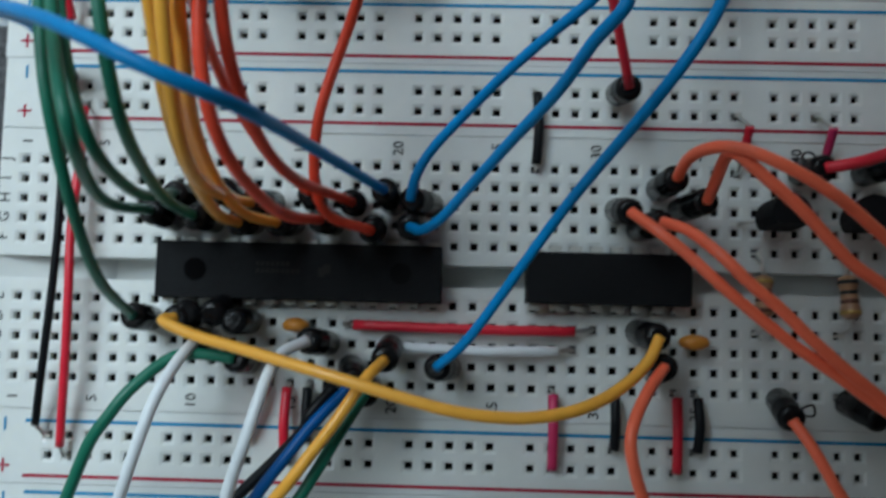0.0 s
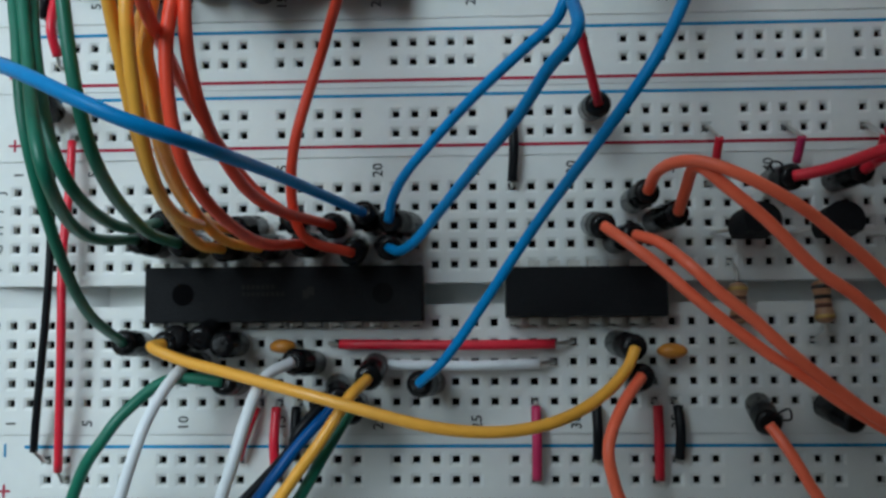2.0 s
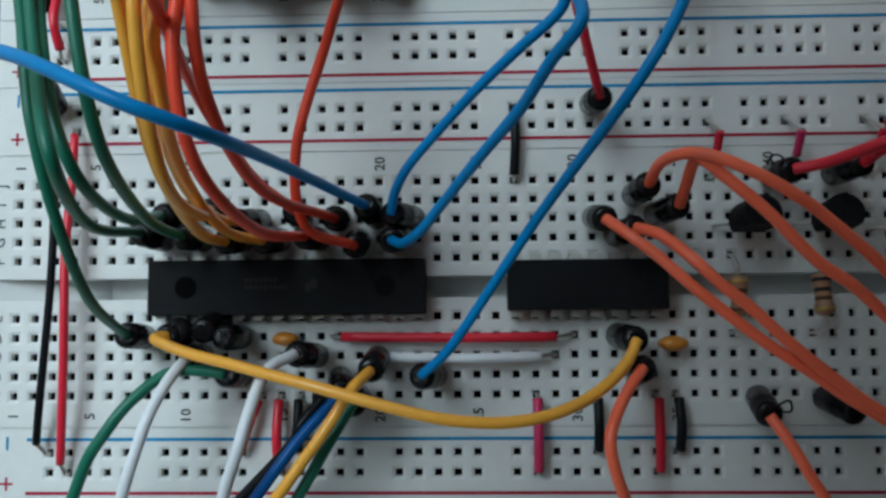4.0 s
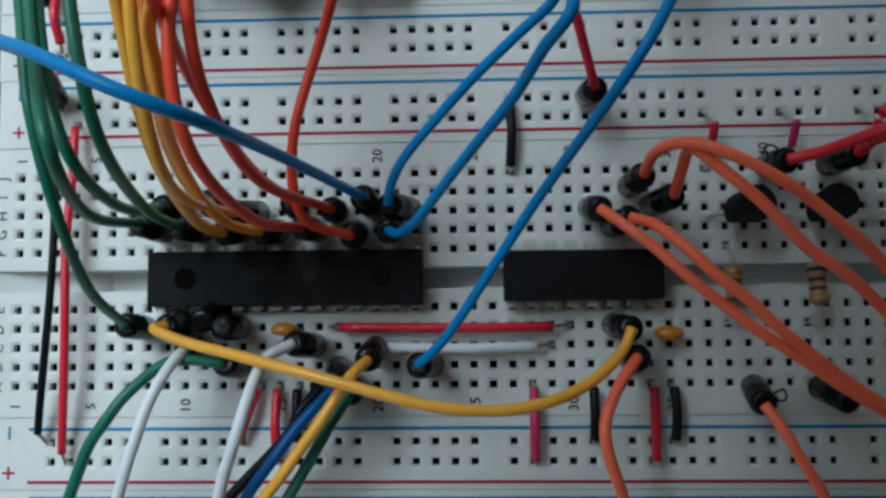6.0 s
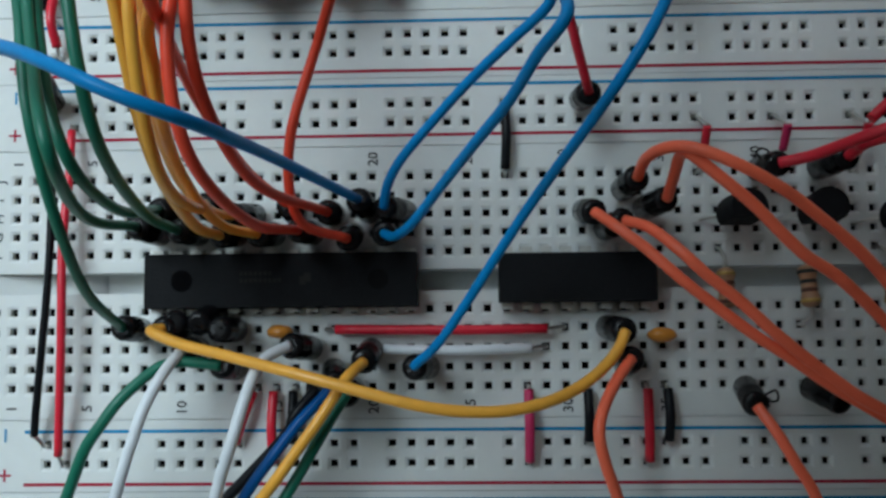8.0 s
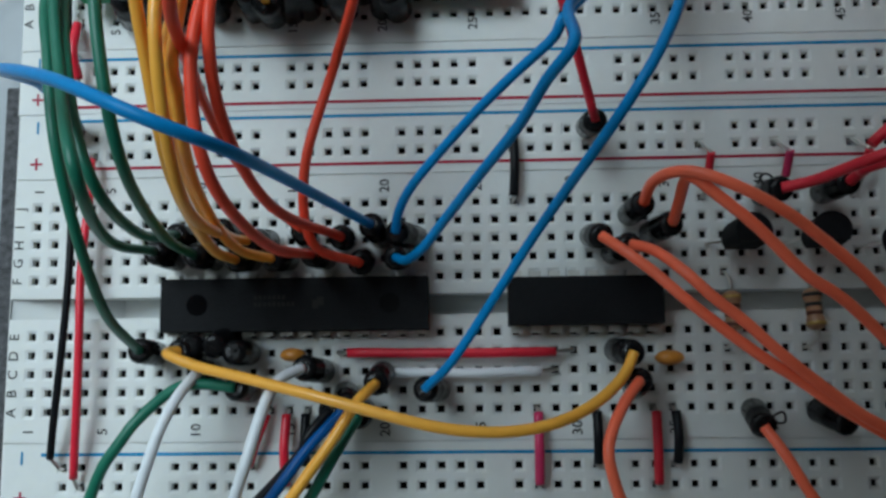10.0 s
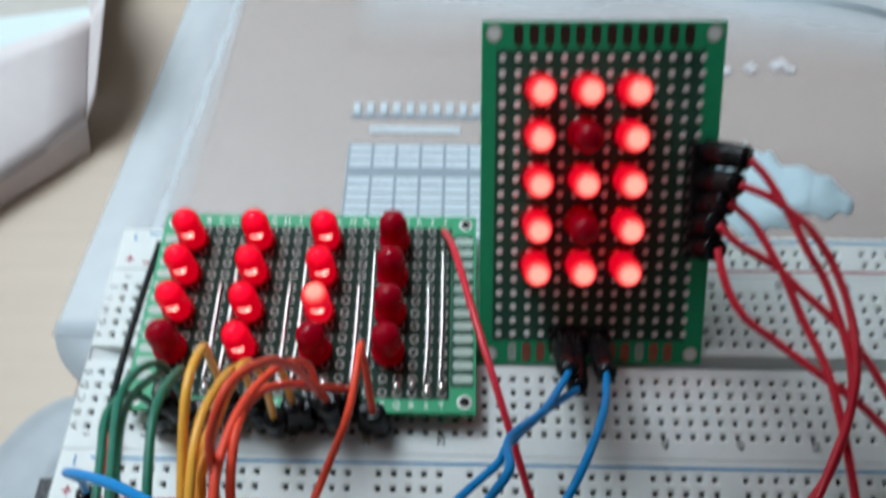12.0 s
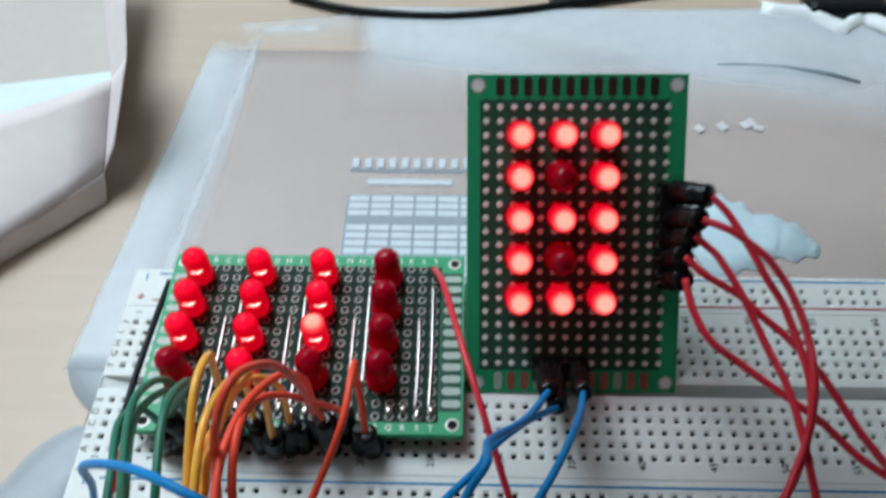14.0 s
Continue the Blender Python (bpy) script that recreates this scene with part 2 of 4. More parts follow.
def lathe(bm, line, radii, sides=10, mat=0):
    """A tube along a line with a radius at each point, capped."""
    rings, up = [], Vector((0.31, 0.17, 0.93)).normalized()
    for i, p in enumerate(line):
        t = (line[min(i + 1, len(line) - 1)] - line[max(i - 1, 0)])
        t = t.normalized() if t.length > 1e-9 else Vector((0, 0, 1))
        a = up - t * up.dot(t)
        if a.length < 1e-3:
            a = t.orthogonal()
        a.normalize()
        up = a
        b = t.cross(a)
        r = radii[i] if isinstance(radii, (list, tuple)) else radii
        rings.append([bm.verts.new(p + (a * math.cos(w) + b * math.sin(w)) * r) for w in [2 * math.pi * k / sides for k in range(sides)]])
    for r0, r1 in zip(rings, rings[1:]):
        for k in range(sides):
            f = bm.faces.new((r0[k], r0[(k + 1) % sides], r1[(k + 1) % sides], r1[k]))
            f.material_index = mat
            f.smooth = True
    bm.faces.new(rings[0][::-1]).material_index = mat
    bm.faces.new(rings[-1]).material_index = mat
    return bm


def tube(pts, r, n=8, sides=10):
    line = spline(pts, n) if n else [Vector(p) for p in pts]
    return lathe(bmesh.new(), line, r, sides)


GLYPHS = {}


def text(bm, body, m, size, mat=0, bold=0.0):
    """Flat letters of the built-in font, centred, laid by the matrix m (cm)."""
    key = (body, bold)
    if key not in GLYPHS:
        cu = bpy.data.curves.new("glyph", "FONT")
        cu.body, cu.size, cu.align_x, cu.align_y, cu.resolution_u, cu.offset = body, 1.0, "CENTER", "CENTER", 2, bold
        ob = bpy.data.objects.new("glyph", cu)
        me = bpy.data.meshes.new_from_object(ob)
        GLYPHS[key] = ([v.co.copy() for v in me.vertices], [tuple(p.vertices) for p in me.polygons])
        bpy.data.objects.remove(ob)
        bpy.data.curves.remove(cu)
        bpy.data.meshes.remove(me)
    vs, fs = GLYPHS[key]
    made = [bm.verts.new(m @ (v * size)) for v in vs]
    for f in fs:
        try:
            bm.faces.new([made[i] for i in f]).material_index = mat
        except ValueError:
            pass


# ---- room ----
def wall(name, x0, x1, y0, y1, z0, z1, mat, label, category, holes=None):
    bm = bmesh.new()
    if holes:
        a0, a1, b0, b1 = holes
        for q in ((x0, a0, z0, z1), (a1, x1, z0, z1), (a0, a1, z0, b0), (a0, a1, b1, z1)):
            box(bm, q[0], q[1], y0, y1, q[2], q[3])
    else:
        box(bm, x0, x1, y0, y1, z0, z1)
    return thing(name, bm, mat, label, category, kind="structure")


wall("wall_north", -160, 180, 150, 162, -75, 175, M_WALL, "pale plaster wall beyond the table", "wall")
wall("wall_south", -160, 180, -132, -120, -75, 175, M_WALL, "pale plaster wall behind the table", "wall")
wall("wall_east", 180, 192, -132, 162, -75, 175, M_WALL, "pale plaster side wall of the room", "wall")
wall("wall_west", -172, -160, -132, 162, -75, 175, M_WALL, "pale plaster side wall of the room", "wall")
CEIL = bmesh.new()
for q in ((-172, -120, -132, 162), (-4, 192, -132, 162), (-120, -4, -132, 28), (-120, -4, 144, 162)):
    box(CEIL, *q, 175, 185)
thing("ceiling", CEIL, M_WALL, "white plaster ceiling with an open roof window", "ceiling", kind="structure")
# unseen slab added to shade the near table half, against south and east walls
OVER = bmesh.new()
SLAB_OUTLINE = [(0.7, -120), (180, -120), (180, 13.2), (5.8, 13.2), (0.7, 6.0)]
under, over = [[OVER.verts.new((x, y, z)) for x, y in SLAB_OUTLINE] for z in (15.6, 19.0)]
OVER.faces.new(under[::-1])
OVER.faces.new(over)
for k in range(len(SLAB_OUTLINE)):
    n = (k + 1) % len(SLAB_OUTLINE)
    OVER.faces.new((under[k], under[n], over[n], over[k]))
thing("shade_slab", OVER, M_SHADE, "unseen grey slab added above the boards to shade them", "wall", kind="structure")
wall("floor", -172, 192, -132, 162, -85, -75, M_TABLE, "pale wooden floor of the room", "floor")


def table():
    t = root("table", (10, 10, TABLE), "pale wooden table top under the boards", "table")
    part("tabletop", boxed(-50, 90, -40, 70, TABLE - 2.5, TABLE, bevel=0.3), M_TABLE, t)
    for x in (-46, 82):
        for y in (-36, 62):
            part("leg", boxed(x, x + 4, y, y + 4, -75, TABLE - 2.5, bevel=0.2), M_TABLE, t)


table()

# ---- breadboards ----
P = 0.254
ROWS = {"A": -1.397, "B": -1.143, "C": -0.889, "D": -0.635, "E": -0.381, "F": 0.381, "G": 0.635, "H": 0.889, "I": 1.143, "J": 1.397}
RAILS = (-2.385, -2.128, 2.128, 2.385)
X0, X1, YH = -0.06, 16.32, 2.735
BOARD_Y = 5.48


def board_body():
    """Top with every contact hole sunk in it, a centre channel and two fine seams."""
    bm = bmesh.new()

    def quad(*p, mat=0):
        bm.faces.new([bm.verts.new(q) for q in p]).material_index = mat

    def flat(x0, x1, y0, y1, z=0.0):
        quad((x0, y0, z), (x1, y0, z), (x1, y1, z), (x0, y1, z))

    rows = sorted([(y, [c * P for c in range(1, 64)]) for y in ROWS.values()] +
                  [(y, [(3 + 6 * g + k) * P for g in range(10) for k in range(5)]) for y in RAILS])
    h, q = 0.088, 0.047
    cuts = [(-0.14, 0.14, 0.55), (-1.812, -1.797, 0.03), (1.797, 1.812, 0.03)]
    y = -YH
    marks = sorted([(r - h, r + h, xs) for r, xs in rows] + [(a, b, d) for a, b, d in cuts], key=lambda k: k[0])
    for a, b, what in marks:
        flat(X0, X1, y, a)
        if isinstance(what, float):
            quad((X0, a, -what), (X1, a, -what), (X1, b, -what), (X0, b, -what))
            quad((X0, a, 0), (X1, a, 0), (X1, a, -what), (X0, a, -what))
            quad((X0, b, -what), (X1, b, -what), (X1, b, 0), (X0, b, 0))
        else:
            c, x = (a + b) / 2, X0
            for cx in what:
                flat(x, cx - h, a, b)
                o = [(cx - h, a), (cx + h, a), (cx + h, b), (cx - h, b)]
                i = [(cx - q, c - q), (cx + q, c - q), (cx + q, c + q), (cx - q, c + q)]
                for k in range(4):
                    n = (k + 1) % 4
                    quad((*o[k], 0), (*o[n], 0), (*i[n], -0.018), (*i[k], -0.018))
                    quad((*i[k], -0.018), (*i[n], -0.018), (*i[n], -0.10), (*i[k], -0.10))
                    # lower walls and floor of the hole painted near black as its shade
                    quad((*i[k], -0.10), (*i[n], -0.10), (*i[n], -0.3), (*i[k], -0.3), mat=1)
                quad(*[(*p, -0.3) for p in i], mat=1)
                x = cx + h
            flat(x, X1, a, b)
        y = b
    flat(X0, X1, y, YH)
    for xa, xb in ((X0, 1.3), (X1, X1 - 1.3)):
        quad((xa, -0.139, -0.02), (xb, -0.139, -0.549), (xb, 0.139, -0.549), (xa, 0.139, -0.02))
        quad((xa, -0.139, -0.02), (xa, 0.139, -0.02), (xa, 0.139, -0.549), (xa, -0.139, -0.549))
    e, zb = 0.03, -0.85
    ring = [(X0, -YH), (X1, -YH), (X1, YH), (X0, YH)]
    out = [(X0 - e, -YH - 0.004), (X1 + e, -YH - 0.004), (X1 + e, YH + 0.004), (X0 - e, YH + 0.004)]
    for k in range(4):
        n = (k + 1) % 4
        quad((*ring[n], 0), (*ring[k], 0), (*out[k], -e), (*out[n], -e))
        quad((*out[n], -e), (*out[k], -e), (*out[k], zb), (*out[n], zb))
    quad(*[(*p, zb) for p in out[::-1]])
    return bm


def board_print(b, near):
    for c in [1] + list(range(5, 64, 5)):
        for s, off in ((-1, 0.255 if not near else 0.15), (1, 0.235)):
            bm = bmesh.new()
            text(bm, str(c), Matrix.Translation((c * P + 0.02, s * (1.397 + off), 0.004)) @ Matrix.Rotation(radians(90), 4, "Z"), 0.19, bold=0.012)
            part("printed_number", bm, M_INK, b)
    for r, y in ROWS.items():
        for x in (0.02, 16.1):
            bm = bmesh.new()
            text(bm, r, Matrix.Translation((x, y, 0.004)) @ Matrix.Rotation(radians(90), 4, "Z"), 0.19, bold=0.008)
            part("printed_letter", bm, M_INK, b)


def sign(kind, y, x):
    bm = bmesh.new()
    if kind == "plus":
        box(bm, x - 0.085, x + 0.085, y - 0.014, y + 0.014, 0.002, 0.005)
        box(bm, x - 0.014, x + 0.014, y - 0.085, y + 0.085, 0.002, 0.0045)
    else:
        box(bm, x - 0.014, x + 0.014, y - 0.085, y + 0.085, 0.002, 0.005)
    return bm


def breadboard(near=False):
    b = root("breadboard", (0, 0, 0), "white plastic solderless breadboard with numbered contact rows", "breadboard", "joined breadboards")
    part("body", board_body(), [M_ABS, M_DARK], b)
    for y, m, nm in ((-2.641, M_RED, "red_stripe"), (-1.954, M_BLUE, "blue_stripe"), (1.951, M_RED, "red_stripe"), (2.634, M_BLUE, "blue_stripe")):
        part(nm, boxed(0.46, 15.75, y - 0.02, y + 0.02, 0.002, 0.005), m, b)
    board_print(b, near)
    for y, k, m in ((-2.52, "plus", M_RED), (-2.0, "minus", M_BLUE), (2.03, "plus", M_RED), (2.55, "minus", M_BLUE)):
        for x in (0.2, 16.0):
            part("printed_" + k, sign(k, y, x), m, b)
    return b


board = breadboard()
breadboard_far = breadboard(True)
breadboard_far.matrix_basis = pose(-0.0002, BOARD_Y * CM, 0)
copy_thing(board, pose(0.0003, -BOARD_Y * CM, 0))


# ---- chips ----
def chip(name, c0, n, label, dot, wide):
    xa, xb = c0 * P - 0.115, (c0 + n - 1) * P + 0.115
    b = root(name, ((xa + xb) / 2, 0, 0), label, "microchip", "dual in-line chips")
    bm = bmesh.new()
    g = bmesh.ops.create_cube(bm, size=1)
    for v in g["verts"]:
        s = 0.975 if abs(v.co.z - 0.5) < 0.1 else 1.0
        v.co = Vector(((xa + xb) / 2 + v.co.x * (xb - xa) * (0.994 if s < 1 else 1), v.co.y * wide * s, 0.26 + v.co.z * 0.34))
    bmesh.ops.bevel(bm, geom=bm.edges[:], offset=0.008, segments=1, affect="EDGES")
    part("body", bm, M_EPOXY, b)
    if dot:
        # no recess: a flat near-black disc paints the dimple's shade
        bm = bmesh.new()
        bmesh.ops.create_circle(bm, cap_ends=True, segments=28, radius=0.14, matrix=Matrix.Translation((xa + 0.50, 0.0, 0.433)))
        part("pin_mark", bm, M_MARK, b, "flat dark disc painted for the chip's round dimple")
        bm = bmesh.new()
        bmesh.ops.create_circle(bm, cap_ends=True, segments=28, radius=0.13, matrix=Matrix.Translation((xb - 0.50, 0.0, 0.4322)))
        part("mould_mark", bm, M_FAINT, b, "fainter round mould mark")
        bm = bmesh.new()
        for k, (w, yy) in enumerate(((0.42, 0.09), (0.56, 0.0))):
            for j in range(int(w / 0.06)):
                box(bm, xa + 1.25 + j * 0.062, xa + 1.29 + j * 0.062, yy - 0.025, yy + 0.025, 0.431, 0.433)
        box(bm, xa + 2.02, xa + 2.10, -0.06, 0.05, 0.431, 0.433)
        box(bm, xa + 2.08, xa + 2.17, -0.02, 0.09, 0.431, 0.4335)
        part("marking", bm, M_ENGRAVE, b, "faint grey etched marking")
    for k in range(n):
        for s in (-1, 1):
            x = (c0 + k) * P
            bm = boxed(x - 0.075, x + 0.075, s * 0.30, s * 0.405, 0.215, 0.24)
            box(bm, x - 0.07, x + 0.07, s * 0.381, s * 0.406, 0.06, 0.238)
            box(bm, x - 0.026, x + 0.026, s * 0.370, s * 0.391, -0.2, 0.06)
            part("pin", bm, M_LEG, b)
    return b


chip("chip_long", 9, 14, "long black 28-pin chip with a round mark, across the channel", True, 0.715)
chip("chip_short", 27, 8, "short black 16-pin chip across the board channel", False, 0.64)


# ---- jumper leads with moulded black ends ----
def boot(lead, hole, tip, fat=1.0):
    """A moulded black sleeve from just over the hole to the tip, with its bare pin."""
    a, b = Vector(hole), Vector(tip)
    d = (b - a).normalized()
    base = a + d * 0.12
    n = (b - base).length
    line = [base + d * (n * u) for u in (0, 0.04, 0.5, 0.58, 0.62, 0.9, 0.97, 1.0)]
    k = part("plug", lathe(bmesh.new(), line, [fat * q for q in (0.13, 0.162, 0.165, 0.165, 0.15, 0.165, 0.145, 0.09)], 14), M_BOOT, lead, "glossy black moulded plug")
    part("pin", lathe(bmesh.new(), [a - d * 0.25, a, base + d * 0.02], 0.032, 6), M_TIN, k)


def lead(colour, mat, pts, ends, r=0.059, label="", fat=(1.0, 1.0)):
    """A flexible lead: pts run from tip to tip; ends are the holes (or None) of its two plugs."""
    ld = root("jumper_lead", pts[0], label or colour + " flexible jumper lead with black plug ends", "jumper wire", "jumper leads")
    part("wire", tube(pts, r), mat, ld)
    for hole, tip, f in zip(ends, (pts[0], pts[-1]), fat):
        if hole is not None:
            boot(ld, hole, tip, f)
    return ld


def hole(c, r, dy=0.0):
    return (c * P, (ROWS[r] if isinstance(r, str) else RAILS[r]) + dy, 0.0)


def solid(colour, mat, pts, r=0.064):
    """A stripped solid-core jumper: insulated middle, bare bent ends in two holes."""
    a, b = Vector(pts[0]), Vector(pts[-1])
    j = root("solid_wire", pts[0], colour + " solid-core hook-up wire pressed into the board", "wire", "short hook-up wires")
    part("insulation", tube(pts[1:-1], r, 6, 10), mat, j)
    u, v = Vector(pts[1]), Vector(pts[-2])
    part("bare_end", tube([a + Vector((0, 0, -0.2)), a + Vector((0, 0, 0.06)), (a * 0.6 + u * 0.4) + Vector((0, 0, 0.04)), u], 0.028, 5, 8), M_TIN, j)
    part("bare_end", tube([b + Vector((0, 0, -0.2)), b + Vector((0, 0, 0.06)), (b * 0.6 + v * 0.4) + Vector((0, 0, 0.04)), v], 0.028, 5, 8), M_TIN, j)
    return j


lead('dark green', W_GREEN, [(2.29, 0.65, 0.98), (2.62, 0.52, 3.03), (2.9, 0.91, 4.32), (2.45, 1.97, 3.79), (2.11, 3.34, 3.28), (2.18, 4.16, 2.36), (2.22, 4.06, 0.86)],
     ((2.286, 0.635, 0), (2.032, 4.083, 0)), fat=(1.0, 1.22))
lead('dark green', W_GREEN, [(2.55, 0.86, 0.96), (2.77, 0.64, 2.62), (2.83, 0.92, 3.82), (2.53, 1.82, 3.76), (2.17, 3.13, 3.18), (2.19, 4.03, 2.28), (1.88, 4.1, 0.99)],
     ((2.54, 0.889, 0), (1.778, 4.083, 0)), fat=(1.0, 1.22))
lead('dark green', W_GREEN, [(2.79, 0.6, 0.95), (3.03, 0.63, 2.68), (3.18, 1.1, 4.09), (3.06, 2.25, 4.4), (2.97, 2.92, 4.14), (2.73, 3.8, 2.98), (1.87, 4.08, 1.3)],
     ((2.794, 0.635, 0), (2.286, 4.083, 0)), fat=(1.0, 1.22))
lead('dark green', W_GREEN, [(2.12, -0.58, 0.92), (2.22, -0.19, 2.1), (2.31, 0.53, 3.02), (2.27, 1.42, 3.48), (2.08, 2.32, 3.33), (1.83, 3.13, 2.94), (1.75, 3.77, 2.16), (1.8, 4.01, 0.99)],
     ((2.032, -0.635, 0), (1.524, 4.083, 0)), fat=(1.0, 1.22))
lead('amber yellow', W_YELLOW, [(3.32, 0.53, 0.95), (3.5, 0.51, 2.52), (3.46, 1.02, 3.57), (3.44, 1.98, 4.25), (3.46, 2.79, 4.68), (3.43, 3.45, 4.34), (3.11, 3.96, 3.05), (2.84, 4.25, 1.07)],
     ((3.302, 0.635, 0), (2.794, 4.337, 0)), fat=(1.0, 1.22))
lead('amber yellow', W_YELLOW, [(3.13, 0.92, 0.95), (3.52, 0.67, 2.42), (3.6, 0.74, 3.55), (3.62, 1.32, 4.2), (3.62, 2.35, 4.5), (3.69, 3.19, 4.08), (3.57, 3.81, 2.92), (3.29, 4.23, 1.04)],
     ((3.048, 0.889, 0), (3.302, 4.337, 0)), fat=(1.0, 1.22))
lead('amber yellow', W_YELLOW, [(3.78, 0.54, 0.95), (3.56, 0.57, 1.5), (3.49, 0.71, 2.1), (3.51, 0.92, 2.8), (3.55, 1.12, 3.3), (3.64, 1.32, 3.8), (3.68, 1.67, 4.1), (3.68, 2.13, 4.2), (3.72, 3.55, 3.6), (3.74, 3.92, 2.5), (3.65, 3.93, 0.95)],
     ((3.81, 0.635, 0), (3.556, 4.083, 0)), fat=(1.0, 1.22))
lead('amber yellow', W_YELLOW, [(3.46, 0.77, 0.95), (3.38, 0.76, 1.5), (3.35, 0.91, 2.3), (3.44, 1.13, 3.1), (3.53, 1.37, 3.6), (3.59, 1.7, 4), (3.57, 2.17, 4.1), (3.72, 3.5, 3.5), (3.95, 4.1, 2.4), (3.92, 4.19, 0.95)],
     ((3.556, 0.889, 0), (3.81, 4.083, 0)), fat=(1.0, 1.22))
lead('orange-red', W_REDO, [(4.29, 0.58, 1), (4.19, 0.47, 2.83), (3.95, 0.92, 3.94), (3.85, 1.82, 4.25), (3.98, 2.78, 4.14), (4.27, 3.6, 3.58), (4.42, 4.1, 2.49), (4.33, 4.32, 0.97)],
     ((4.318, 0.635, 0), (4.318, 4.337, 0)), fat=(1.0, 1.22))
lead('orange-red', W_REDO, [(4.15, 0.91, 0.88), (3.72, 1.28, 1.2), (3.49, 1.82, 2.28), (3.67, 2.04, 3.75), (3.94, 2.13, 5.02), (4.17, 2.65, 5.25), (4.4, 3.43, 4.01), (4.54, 4.1, 1.29)],
     ((4.064, 0.889, 0), (4.572, 4.083, 0)), fat=(1.0, 1.22))
lead('orange-red', W_REDO, [(4.65, 0.8, 0.95), (4.2, 0.89, 2.69), (4.01, 1.5, 3.82), (3.99, 2.34, 4.23), (4.03, 3.06, 3.79), (4.24, 3.57, 3.03), (4.55, 3.97, 2.06), (4.82, 4.42, 0.95)],
     ((4.572, 0.889, 0), (4.826, 4.337, 0)), fat=(1.0, 1.22))
lead('orange-red', W_REDO, [(4.89, 0.47, 0.92), (4.4, 0.66, 1.52), (4.38, 1.49, 1.89), (4.73, 2.66, 1.98), (5.09, 3.31, 2.69), (5.18, 4.28, 2.74), (5.14, 4.55, 1.94), (5.23, 4.11, 0.79)],
     ((4.826, 0.635, 0), (5.334, 4.083, 0)), fat=(1.0, 1.22))
lead('blue', W_BLUE, [(5.02, 0.95, 0.99), (4.53, 1.03, 3.23), (4.35, 0.98, 4.72), (3.82, 1.14, 5.19), (2.97, 1.55, 4.91), (2.01, 1.97, 3.99), (1.42, 2.42, 2.3), (0.88, 2.7, 0.85)],
     ((5.08, 0.889, 0), (0.762, 2.385, 0)))
lead('blue', W_BLUE, [(5.33, 0.85, 0.95), (5.4, 1.09, 1.15), (5.59, 1.36, 1.4), (5.98, 1.72, 1.75), (6.4, 2.05, 2.2), (6.8, 2.32, 2.6), (7.16, 2.58, 2.85), (7.31, 2.83, 2.9), (7.86, 3.49, 2.45), (8.48, 4.21, 1.6)],
     ((5.588, 0.889, 0), (8.67, 5.77, 0.39)), fat=(1.0, 1.12))
lead('blue', W_BLUE, [(5.33, 0.53, 0.95), (5.49, 0.47, 1.2), (5.72, 0.57, 1.6), (5.98, 0.82, 2), (6.39, 1.2, 2.7), (6.75, 1.52, 3.3), (6.99, 1.81, 3.8), (7.22, 2.07, 4.1), (7.28, 2.71, 3.4), (7.85, 3.46, 2.6), (8.33, 4.4, 1.78)],
     ((5.334, 0.635, 0), (8.41, 5.77, 0.39)), fat=(1.0, 1.12))
lead('blue', W_BLUE, [(5.68, -1.09, 0.95), (6.1, -0.66, 1.26), (7, 0.66, 1.99), (7.75, 1.64, 3.28), (8.2, 2.37, 3.35), (8.63, 3.37, 2.8), (8.9, 4.34, 1.87)],
     ((5.842, -1.143, 0), (9.05, 5.77, 0.39)), fat=(1.0, 1.12))
lead('red', W_RED, [(7.87, 2.24, 0.91), (7.32, 3.55, 2.04), (6.84, 5.18, 2.23), (6.52, 6.71, 1.7), (6.31, 7.83, 0.65)],
     ((7.874, 2.385, 0), None))
lead('orange', W_ORANGE, [(8.42, 1.17, 0.96), (8.44, 1.32, 1.39), (8.57, 1.36, 1.79), (8.82, 1.31, 2.01), (9.2, 1.13, 2.12), (9.61, 0.9, 2.12), (10.04, 0.62, 2.01), (10.79, -0.01, 1.82), (11.62, -1.08, 1.62)],
     ((8.382, 1.143, 0), None), r=0.069)
lead('orange', W_ORANGE, [(8.77, 0.91, 0.95), (8.77, 1.12, 1.31), (8.75, 1.29, 1.7), (8.8, 1.28, 1.89), (9.01, 1.08, 1.96), (9.44, 0.7, 1.96), (9.96, 0.18, 1.89), (10.39, -0.12, 1.84), (10.88, -0.57, 1.73), (11.68, -1.37, 1.53)],
     ((8.636, 0.889, 0), None), r=0.069)
lead('orange', W_ORANGE, [(7.89, 0.76, 0.95), (8.12, 0.54, 1.19), (8.44, 0.26, 1.31), (8.76, -0.06, 1.41), (9.13, -0.37, 1.41), (9.56, -0.71, 1.42), (10, -1.01, 1.43), (10.42, -1.31, 1.43), (10.9, -1.6, 1.41), (11.62, -2.02, 1.39)],
     ((7.874, 0.889, 0), None), r=0.069)
lead('orange', W_ORANGE, [(8.25, 0.65, 0.95), (8.49, 0.53, 1.2), (8.75, 0.25, 1.49), (9.05, -0.06, 1.56), (9.39, -0.34, 1.55), (9.8, -0.73, 1.55), (10.33, -1.15, 1.48), (10.8, -1.49, 1.48), (11.65, -1.91, 1.4)],
     ((8.128, 0.635, 0), None), r=0.069)
lead('red', W_RED, [(10.13, 1.32, 0.95), (10.41, 1.36, 1.15), (10.57, 1.4, 1.4), (10.84, 1.48, 1.8), (11.41, 1.64, 2.2)],
     ((10.16, 1.397, 0), None), r=0.069)
